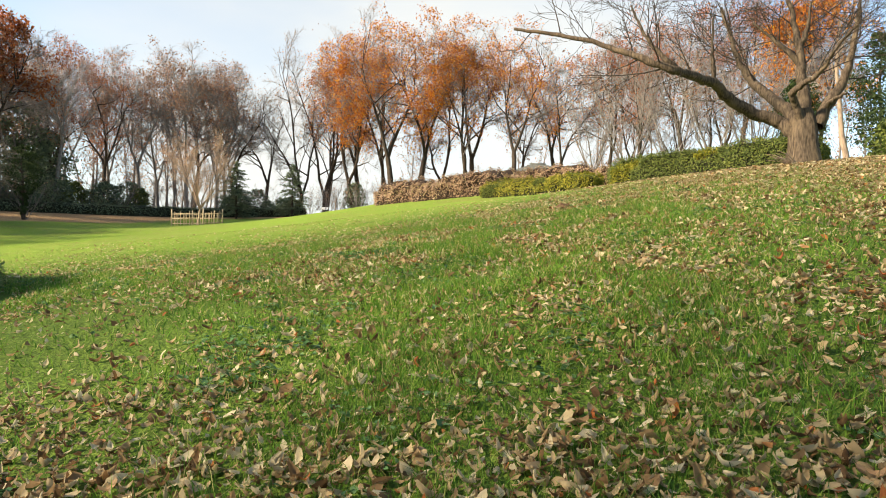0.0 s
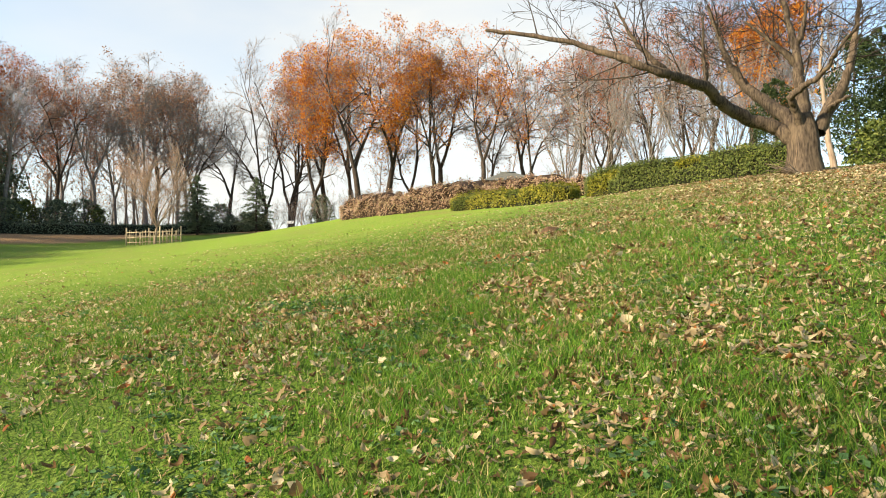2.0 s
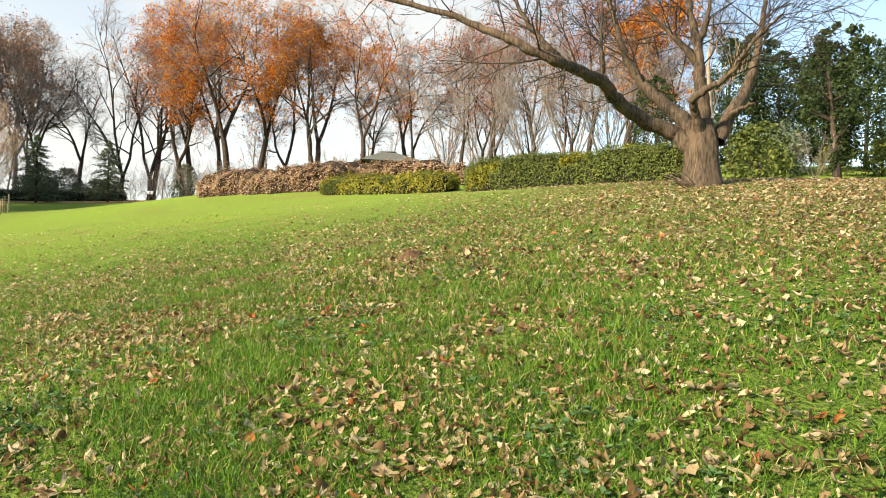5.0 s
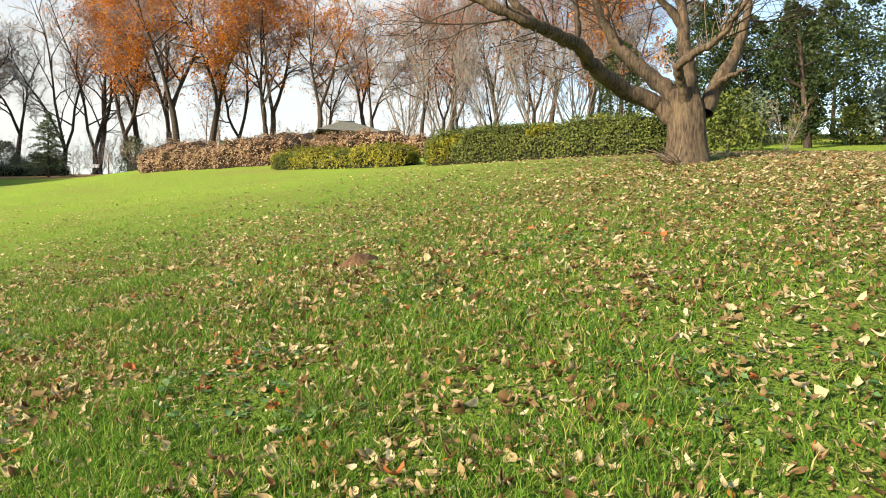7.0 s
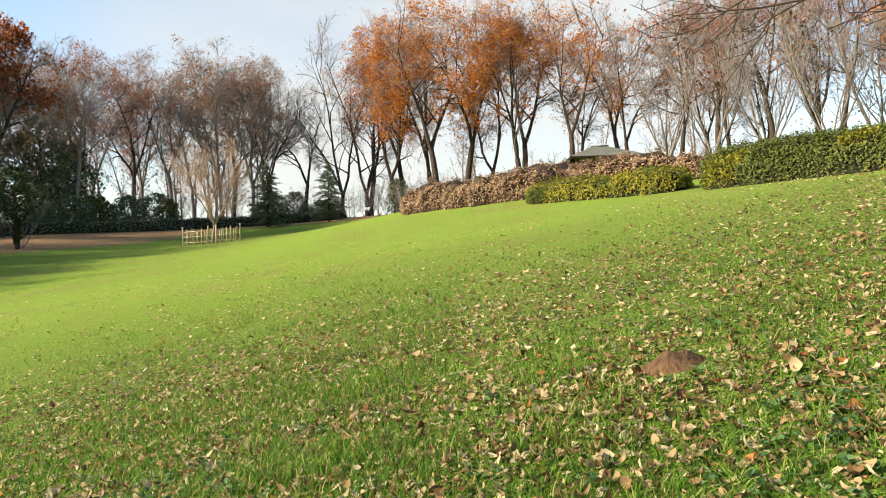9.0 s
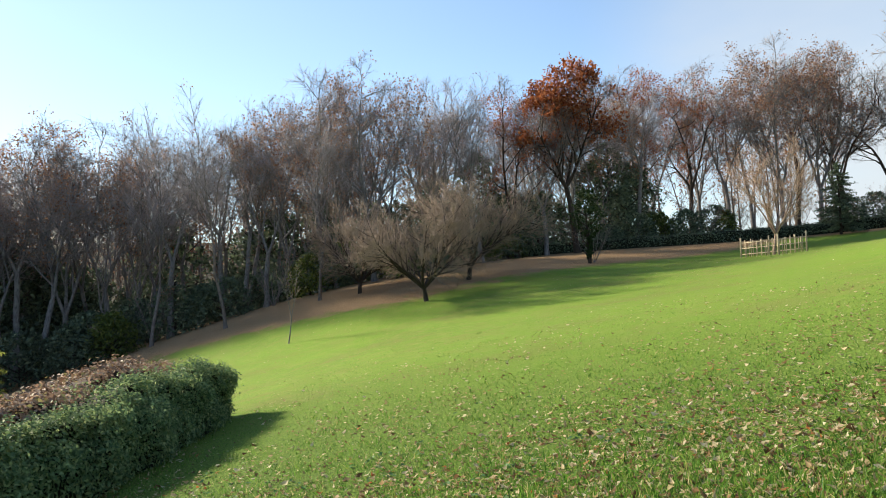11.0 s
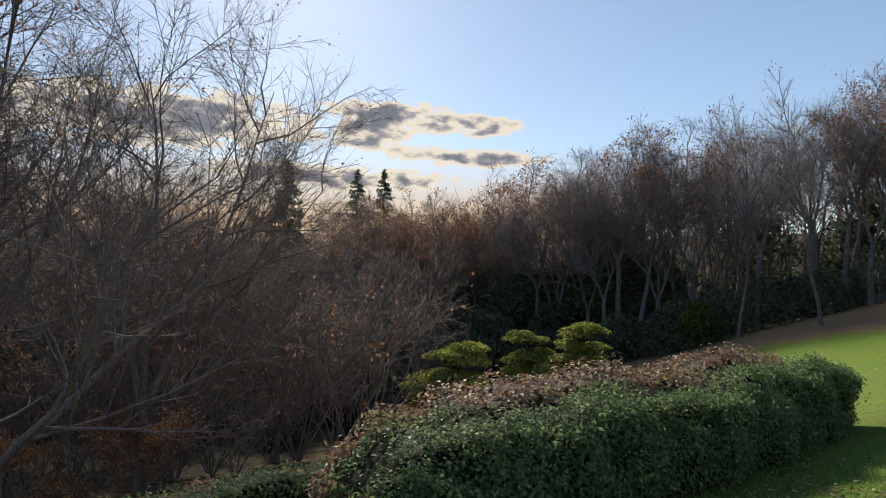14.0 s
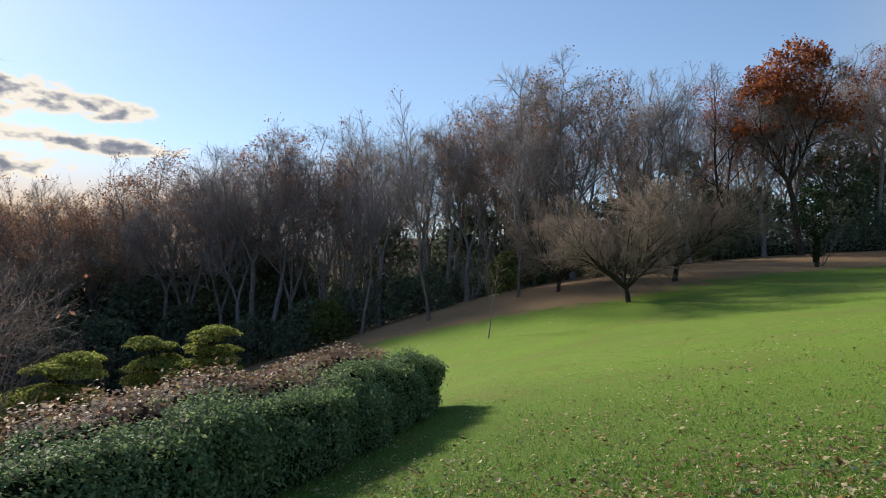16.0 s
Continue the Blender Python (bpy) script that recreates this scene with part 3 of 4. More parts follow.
def scatter_wood():
    """The wood round the lawn, by bearing (degrees to the left of +y) and distance from its middle."""
    rng = np.random.RandomState(5)
    cx, cy = -0.3, 7.0
    stretches = [  # from, to, nearest range at both ends, rows, step, kinds, size at both ends
        (-28, -8, 60, 64, 2, 3.6, rust + gaunt + orange[:1] + rust, 1.0, 1.15),
        (-8, 8, 64, 68, 2, 3.6, orange + rust + orange + orange + gaunt[:1], 1.3, 1.42),
        (8, 16, 68, 74, 2, 3.4, orange + rust + orange, 1.42, 1.42),
        (15, 25, 76, 80, 1, 2.6, gaunt, 1.48, 1.42),
        (22, 38, 80, 70, 2, 3.0, brown + rust + brown + rust + bare[:1], 1.2, 1.14),
        (36, 56, 66, 52, 2, 2.5, brown + brown + bare + bare + rust[:1], 1.04, 0.95),
        (56, 72, 48, 49, 2, 2.1, bare + brown + brown + bare, 0.95, 0.98),
        (72, 86, 49, 54, 2, 2.0, bare + brown + brown + bare, 1.02, 1.05),
        (84, 97, 56, 66, 2, 2.1, bare + brown + bare, 1.1, 1.1),
        (97, 110, 60, 60, 2, 2.4, brown + bare, 1.15, 1.0),
        (110, 122, 58, 52, 2, 3.0, brown + bare, 0.9, 1.05),
        (122, 150, 46, 36, 2, 3.6, bare + brown + bare, 1.1, 1.25),
    ]
    for a0, a1, r0, r1, rows, step, kinds, s0, s1 in stretches:
        for row in range(rows):
            a = a0 + rng.uniform(0, step)
            while a < a1:
                f = (a - a0) / (a1 - a0)
                r = r0 + (r1 - r0) * f + row * 7.5 + rng.uniform(-2.5, 2.5)
                x, y = cx - r * math.sin(radians(a)), cy + r * math.cos(radians(a))
                plant(kinds[rng.randint(len(kinds))], x, y, (s0 + (s1 - s0) * f) * rng.uniform(0.88, 1.08), rng.uniform(0, 360), group="trees of the wood")
                a += step * rng.uniform(0.7, 1.35)
    # undergrowth along the wood's edge
    for a0, a1, r0, r1, kinds, step, size in ((8, 36, 78, 66, [shrub[0], brush[0], brush[1], shrub[1]], 1.4, 1.3), (9, 24, 66, 66, [brush[0], shrub[0], brush[1]], 1.7, 1.1), (37, 57, 68, 58, [ever[0], ever[1], ever[0], ever[1]], 1.5, 1.15), (96, 118, 68, 62, [ever[0], ever[1]], 1.9, 1.35), (114, 150, 60, 46, [ever[0], ever[0], ever[1]], 2.0, 1.55), (104, 146, 27, 24, [brush[0], brush[1]], 2.4, 2.2), (-12, 10, 60, 66, [brush[0], shrub[1]], 2.4, 1.2), (30, 56, 66, 54, [ever[1], brush[0], shrub[1], shrub[0], brush[1]], 1.2, 1.2),
                                              (54, 88, 46, 47, [shrub[0], shrub[1], shrub[0], brush[0]], 1.5, 1.35), (58, 100, 58, 70, [ever[1], ever[1], brush[1]], 1.7, 1.5), (80, 106, 56, 62, [ever[1], ever[0], ever[1]], 2.0, 1.25), (92, 126, 75, 85, [ever[1], ever[0]], 2.2, 1.3), (92, 112, 52, 50, [ever[0], ever[1], brush[0]], 1.8, 1.0),
                                              (100, 140, 36, 30, [brush[0], shrub[0], brush[1]], 2.2, 1.4), (96, 140, 46, 44, [brush[0], brush[1], ever[1]], 2.2, 1.6), (108, 150, 58, 48, [ever[1], brush[1]], 2.2, 1.6)):
        a = a0
        while a < a1:
            r = r0 + (r1 - r0) * (a - a0) / (a1 - a0) + rng.uniform(-1, 4)
            plant(kinds[rng.randint(len(kinds))], cx - r * math.sin(radians(a)), cy + r * math.cos(radians(a)), size * rng.uniform(0.7, 1.2), rng.uniform(0, 360), 0.1, "undergrowth of the wood")
            a += step * rng.uniform(0.7, 1.3)


scatter_wood()


def far_wood():
    """Trees deep in the wood, too many and too far to count."""
    rng = np.random.RandomState(9)
    tw, lf = Geo(), []
    for a0, a1, r0, r1, n, tall in ((-30, 8, 84, 90, 16, 15), (24, 40, 98, 88, 30, 14), (40, 60, 82, 66, 30, 12), (58, 102, 60, 82, 95, 12.5), (100, 126, 66, 60, 60, 11), (112, 156, 62, 44, 100, 14), (92, 128, 100, 120, 40, 10)):
        for _ in range(n):
            f = rng.uniform()
            a, r = a0 + (a1 - a0) * f, r0 + (r1 - r0) * f + rng.uniform(0, 16)
            x, y = -0.3 - r * math.sin(radians(a)), 7 + r * math.cos(radians(a))
            tl = tall * rng.uniform(0.75, 1.15)
            line = wander((x, y, H(x, y) - 0.3), (rng.normal() * 0.06, rng.normal() * 0.06, 1), tl, 5, 0.05, 0.04, rng)
            tw.tube(line, np.linspace(0.17, 0.02, len(line)), 4)
            out = []
            branch_out(line, 0.1, 0, [(14, 3.8, 40, 0.1, 0.06, 0.5), (7, 1.9, 40, 0.15, 0.05, 0.5)], rng, out, 0.15)
            for level, b, rr in out:
                if level:
                    tw.spike((b[0], b[-1]), 0.026)
                else:
                    tw.tube(b[::2], np.linspace(0.045, 0.014, len(b[::2])), 3)
                if rng.uniform() < 0.6:
                    lf.append(b[1:] + rng.normal(size=b[1:].shape) * 0.3)
    wood = thing("far_wood", 0, 0, 0, "bare brown trees deep in the wood", "woodland", kind="stuff")
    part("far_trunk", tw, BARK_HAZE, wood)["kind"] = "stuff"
    g = Geo()
    g.leaves(np.concatenate(lf), 0.30, aspect=0.6)
    part("far_crown", g, LEAF_BROWN, wood)["kind"] = "stuff"


far_wood()
# single trees that stand out
plant(redtree, -38.9, 50.2, 1.05, 20)
plant(evertall, -29.7, 41.3, 0.78, 70)
for x, y, s, up in ((-134.6, -32.6, 1.2, 1.38), (-136.1, -27.4, 1.15, 1.42)):
    plant(conifer, x, y, s, x, stretch=up)
for x, y, s in ((19.0, 35, 0.85), (22.3, 38, 0.95), (21.3, 34.5, 0.75), (23.0, 33.8, 0.8), (24.6, 33, 0.82), (25.6, 31.0, 0.92), (27, 29.5, 1.0), (30.5, 27, 1.0), (29.5, 33, 0.95), (15.5, 36, 0.62), (26, 37, 0.85)):
    plant(evernear, x, y, s, x * 37)
for x, y, s in ((-24.9, 64.6, 0.6), (-20.4, 68.0, 0.58)):
    plant(conifer, x, y, s, x * 37, stretch=0.8)
plant(ever[1], -16, 78, 0.75, 30)
plant(evertall, 19.6, 28.4, 1.0, 40)
plant(shrub[1], 15.4, 27.2, 1.0, 10)
plant(shrub[1], 17.4, 30.2, 0.8, 80)
for x, y, k, s in ((19.0, 31.5, 0, 0.9), (21.0, 30.5, 1, 0.6), (22.5, 29.5, 1, 0.75), (24.0, 28.8, 0, 1.2), (20.2, 33, 0, 1.1), (25.6, 27.5, 0, 1.3)):
    plant(shrub[k], x, y, s, x * 71)
plant(brush[0], 18.0, 27.6, 0.6, 80)
plant(maple, 22.7, 50, 0.88, 130)
for x, y in ((10, 40), (12, 38.5), (14.2, 39), (8, 42), (15.8, 41.5), (6.2, 44)):
    plant(brush[int(x) % 2], x, y, 2.4, x * 90)
for x, y in ((13, 43), (9.5, 45), (16.5, 41)):
    plant(gaunt[int(x) % 2], x, y, 0.62, x * 50)

# ---- trees on the lawn ----
VASE = [(11, 2.5, 40, 0.12, 0.05, 0.45), (10, 1.4, 38, 0.14, 0.05, 0.45), (9, 0.7, 36, 0.16, 0.03, 0.5)]
cherry = make_tree("cherry_tree", 81, 5.6, 0.17, 8, VASE, 0.009, BARK_DARK, BARK_MID, "low bare cherry tree with a wide spreading crown", fork=0.18, spread=1.05, bend=0.1)
for x, y, s, r in ((-26.9, 26.8, 0.8, 20), (-29.8, 31.6, 0.95, 140), (-34.2, 27.3, 0.8, 250)):
    plant(cherry, x, y, s, r, group="cherry trees at the lawn's foot")
crape = make_tree("young_tree", 82, 7.0, 0.10, 7, [(8, 2.0, 30, 0.08, 0.05, 0.4), (7, 1.2, 28, 0.10, 0.05, 0.45), (7, 0.6, 28, 0.12, 0.02, 0.5)], 0.007, TWIG_PALE, TWIG_PALE, "pale pinkish-brown bare tree inside a bamboo fence", LEAF_BROWN, 700, 0.10, 0.3, fork=0.2, spread=0.62, girth=2.3, bend=0.1)
plant(crape, -20.85, 46.9, 1.0, 30)
sapling = make_tree("sapling", 83, 3.2, 0.03, 2, [(6, 0.9, 35, 0.08, 0.07, 0.5), (4, 0.45, 30, 0.1, 0.05, 0.5)], 0.006, BARK_GREY, TWIG_PALE, "thin bare sapling standing in the grass", fork=0.42, spread=0.2)
plant(sapling, -27.7, 20.2, 1.0, 60)
plant(brush[1], -30.2, 42.3, 0.95, 60)
pole_tree = make_tree("bare_tree", 84, 12, 0.13, 2, FOREST_UP, 0.010, BARK_HAZE, TWIG_HAZE, "slim bare tree at the wood's edge", fork=0.35, spread=0.12)
for x, y, s, r in ((-38.3, 21.1, 0.8, 0), (-36.2, 25.8, 0.72, 80), (-44, 18.5, 0.9, 200), (-48, 17, 0.8, 300)):
    plant(pole_tree, x, y, s, r)
DUSK = [(11, 5.0, 46, 0.14, 0.06, 0.5), (10, 2.6, 42, 0.17, 0.05, 0.45), (11, 1.1, 40, 0.2, 0.03, 0.45)]
dusk = make_tree("bare_tree", 85, 13, 0.2, 3, DUSK, 0.008, BARK_GREY, TWIG, "large bare tree on the slope with a few withered leaves", LEAF_BROWN, 900, 0.09, 0.3, fork=0.2, spread=0.5, bend=0.1)
sprawl = make_tree("bare_tree", 88, 11, 0.2, 5, DUSK, 0.008, BARK_GREY, TWIG, "large bare tree with long sprawling boughs on the slope", LEAF_BROWN, 700, 0.09, 0.2, fork=0.16, spread=1.0, bend=0.12)
for x, y, s, r in ((-20.5, -4.8, 1.1, 10), (-13.5, -7.0, 1.3, 100), (-25, -6.5, 1.0, 200), (-11.0, -8.5, 1.15, 40), (-17.5, -9.0, 1.2, 300)):
    plant(dusk, x, y, s, r, 0.2)
for x, y, s, r in ((-14.5, -4.6, 1.0, 70), (-28.0, -3.5, 0.9, 160), (-33.0, -10.5, 1.0, 20), (-38.0, -4.0, 0.9, 250), (-27.5, -13.0, 1.1, 310)):
    plant(sprawl, x, y, s, r, 0.2)
rusty = make_tree("shrub", 73, 2.4, 0.03, 6, [(5, 1.0, 34, 0.14, 0.05, 0.5), (5, 0.5, 36, 0.16, 0.03, 0.5), (2, 0.3, 30, 0.2, 0.0, 0.6)], 0.006, TWIG, TWIG, "low shrub holding rusty withered leaves", LEAF_BROWN, 2200, 0.1, 0.1, fork=0.06, spread=0.6)
for x, y, s in ((-18.5, -5.2, 0.9), (-20.5, -4.0, 1.0), (-16.9, -5.8, 0.8)):
    plant(rusty, x, y, s, x * 60)
plant(conifer, -56, -15, 1.1, 50, stretch=1.5)


def make_pine(seed):
    """A pine clipped into flat pads."""
    rng = np.random.RandomState(seed)
    t = thing("pine_tree", 0, 0, 0, "clipped garden pine with flat yellow-green needle pads", "tree")
    tr = Geo()
    line = wander((0, 0, -0.2), (0.1, 0, 1), 4.0, 7, 0.12, 0.05, rng)
    tr.tube(line, np.linspace(0.13, 0.04, len(line)), 6)
    pads = []
    for k in range(30):
        f = 0.15 + 0.85 * (k / 29) ** 0.9
        i = min(int(f * 7), 7)
        a = k * 2.4 + rng.normal() * 0.5
        out = (1.25 - f) * 1.9 * math.sqrt(rng.uniform(0.2, 1))
        c = line[i] + np.array((math.cos(a) * out, math.sin(a) * out, rng.uniform(-0.1, 0.4)))
        b = np.array([line[max(0, i - 1)], (line[i] + c) / 2 + (0, 0, -0.1), c])
        tr.tube(b, (0.045, 0.03, 0.015), 4)
        pads.append((c, (0.86 - 0.25 * f) * rng.uniform(0.7, 1.2)))
    part("trunk", tr, BARK_DARK, t)
    for c, r in pads:
        g = Geo()
        n = 480
        d = rng.normal(size=(n, 3))
        d /= np.linalg.norm(d, axis=1)[:, None]
        d[:, 2] = abs(d[:, 2]) * 0.9 - 0.15
        g.leaves(c + d * (r * 1.2, r * 1.2, r * 0.5) * rng.uniform(0.7, 1.08, n)[:, None], 0.19, d + (0, 0, 0.4), 0.35, 0.6)
        part("needle_pad", g, LEAF_PINE, t)
    return t


pine = make_pine(91)
for x, y, s, r in ((-41, 9.0, 1.15, 0), (-33.8, 2.7, 1.4, 100), (-43, 6.6, 1.15, 220)):
    plant(pine, x, y, s, r, 0.7 if s < 1.3 else 1.25)

for p in (*bare, *brown, *rust, *orange, *gaunt, *ever, evertall, evernear, redtree, maple, conifer, *shrub, *brush, cherry, crape, sapling, pole_tree, dusk, sprawl, rusty, pine):
    discard(p)

# ---- the big cherry on the slope ----
BX, BY = 6.54, 15.02
big = thing("cherry_tree", BX, BY, H(BX, BY), "large old bare cherry tree with thick spreading limbs", "tree")


def big_tree():
    rng = np.random.RandomState(3)
    trunk = Geo()
    line = np.array([(0, 0, -0.3), (0, 0, 0.05), (0, 0, 0.35), (0.0, 0, 0.75), (-0.02, 0.02, 1.15)])
    p, k = line, 20
    ang = np.arange(k) * 2 * np.pi / k
    rings = []
    for (x, y, z), r in zip(p, (0.43, 0.335, 0.28, 0.27, 0.20)):
        lob = 1 + 0.09 * np.sin(ang * 5 + z) + 0.05 * np.sin(ang * 9 + 2 * z)
        rings.append(np.stack([x + r * lob * np.cos(ang), y + r * lob * np.sin(ang), np.full(k, z)], 1))
    i = (np.arange(len(p) - 1)[:, None] * k + np.arange(k)[None]).ravel()
    j = (np.arange(len(p) - 1)[:, None] * k + (np.arange(k)[None] + 1) % k).ravel()
    trunk.add(np.concatenate(rings), np.stack([i, j, j + k, i + k], 1))
    part("trunk", trunk, BARK_BIG, big)
    # the limbs, as lines in metres from the foot
    limbs = {
        "low": ([(-0.13, 0.07, 0.60), (-0.41, 0.28, 0.98), (-0.93, 0.32, 1.14), (-1.49, 0.14, 1.39), (-1.90, -0.12, 1.70), (-2.42, -0.45, 1.76), (-2.92, -0.80, 1.78), (-3.35, -0.77, 1.95), (-3.70, -0.58, 2.18), (-4.32, -0.25, 2.52), (-5.16, 0.16, 2.89), (-6.12, 0.49, 3.14)], 0.15),
        "low_up": ([(-2.74, -0.65, 1.78), (-3.03, -0.77, 1.98), (-3.23, -0.71, 2.21), (-3.52, -0.63, 2.68), (-3.70, -0.37, 3.31)], 0.075),
        "low_shoot": ([(-1.89, -0.12, 1.74), (-1.91, -0.11, 2.16), (-1.93, -0.11, 2.50), (-1.90, -0.12, 3.16)], 0.055),
        "middle": ([(-0.00, 0.04, 0.73), (-0.17, 0.37, 1.21), (-0.38, 0.83, 1.64), (-0.63, 1.17, 2.04), (-0.83, 1.38, 2.57), (-0.94, 1.54, 3.10), (-1.14, 1.73, 4.04)], 0.16),
        "crossing": ([(0.08, 0.35, 2.24), (-0.14, 0.36, 2.50), (-0.42, 0.40, 2.76), (-0.86, 0.51, 3.22)], 0.08),
        "upright": ([(0.04, 0.02, 0.73), (0.07, 0.12, 1.28), (0.07, 0.24, 1.84), (0.10, 0.33, 2.32), (0.08, 0.46, 2.82), (0.04, 0.71, 3.64), (-0.07, 0.89, 4.46)], 0.15),
        "upright_fork": ([(0.12, 0.44, 2.63), (0.25, 0.36, 2.98), (0.32, 0.32, 3.60)], 0.08),
        "right": ([(0.22, -0.09, 0.76), (0.43, -0.11, 1.21), (0.74, -0.08, 1.63), (0.93, -0.08, 2.17), (1.05, -0.05, 2.72), (1.22, 0.08, 3.58)], 0.14),
        "swept": ([(-0.12, -0.12, 0.88), (-0.29, -0.25, 1.23), (-0.42, -0.41, 1.42), (-0.27, -0.61, 1.52), (-0.10, -0.84, 1.64), (-0.02, -1.01, 1.77), (0.04, -1.17, 1.97), (0.15, -1.37, 2.19), (0.37, -1.66, 2.45)], 0.085),
        "stub": ([(0.36, -0.18, 1.16), (0.49, -0.39, 1.30), (0.61, -0.59, 1.36)], 0.06),
    }
    for key, (pts, r) in limbs.items():
        pts = np.array(pts)
        # a smooth line through the bends
        t = np.linspace(0, len(pts) - 1, 6 * (len(pts) - 1) + 1)
        sm = np.stack([np.interp(t, range(len(pts)), pts[:, a]) for a in range(3)], 1)
        ker = np.array((1, 2, 3, 2, 1)) / 9
        inner = np.stack([np.convolve(sm[:, a], ker, "valid") for a in range(3)], 1)
        sm[2:-2] = inner
        sm[1:] += rng.normal(size=sm[1:].shape) * 0.012
        rad = np.linspace(r, max(0.016, r * 0.22), len(sm)) * (1 + rng.normal(size=len(sm)) * 0.04)
        if key == "stub":
            rad = np.linspace(r, r * 0.35, len(sm))
        g = Geo()
        g.tube(sm, rad, 9)
        limb = part("limb", g, BARK_BIG, big)
        if key == "stub":
            continue
        out = []
        spec = [(10 if key in ("low", "low_up", "middle") else 8, 1.8, 48, 0.12, 0.03, 0.3), (6, 0.9, 42, 0.15, 0.02, 0.5), (4, 0.45, 40, 0.2, 0.0, 0.5)]
        branch_out(sm, max(0.05, r * 0.6), 0, spec, rng, out, 0.42)
        tw = Geo()
        for level, line, rr in out:
            tw.tube(line, np.linspace(min(rr, 0.018), 0.004, len(line)), 4 if level == 0 else 3)
        part("twig_spray", tw, BARK_DARK, limb, "thin bare branches and twigs")
    tw = Geo()
    for k in range(16):  # water shoots and dead sticks at the foot
        a = rng.uniform(0, 1)
        f = wander((0.1 + 0.5 * a, -0.36 - 0.1 * a, 1.6 + 0.4 * a), (rng.normal() * 0.25, -0.1, 1), rng.uniform(0.4, 1.0), 4, 0.08, 0.05, rng)
        tw.tube(f, np.linspace(0.007, 0.003, len(f)), 3)
    for k in range(16):
        f = wander((-0.35 + rng.normal() * 0.06, -0.2 + rng.normal() * 0.1, -0.05), (-1 + rng.normal() * 0.4, -0.3 + rng.normal() * 0.3, 0.5), rng.uniform(0.25, 0.6), 3, 0.1, -0.05, rng)
        tw.tube(f, np.linspace(0.012, 0.005, len(f)), 3)
    part("sucker_growth", tw, TWIG_PALE, big, "thin pale shoots and dead sticks")["kind"] = "stuff"


big_tree()


def make_leaning_trunk():
    x, y = 11.2, 22.6
    t = thing("leaning_tree", x, y, H(x, y), "slim pale leaning tree trunk behind the cherry", "tree")
    g = Geo()
    line = np.array([(0, 0, -0.2), (-0.08, 0, 0.5), (-0.2, 0, 1.1), (-0.22, 0.05, 2.0), (-0.3, 0.1, 3.4), (-0.1, 0.2, 5.0)])
    g.tube(line, (0.13, 0.10, 0.09, 0.07, 0.05, 0.02), 8)
    part("trunk", g, BARK_MID, t)
    g, out = Geo(), []
    branch_out(line, 0.06, 0, [(8, 1.6, 45, 0.1, 0.06, 0.5), (6, 0.8, 40, 0.15, 0.04, 0.5), (4, 0.4, 40, 0.2, 0.0, 0.5)], np.random.RandomState(4), out, 0.5)
    for level, b, rr in out:
        g.tube(b, np.linspace(0.02 if level == 0 else 0.01, 0.005, len(b)), 3)
    part("twig_crown", g, TWIG, t)


make_leaning_trunk()

# ---- hedges ----


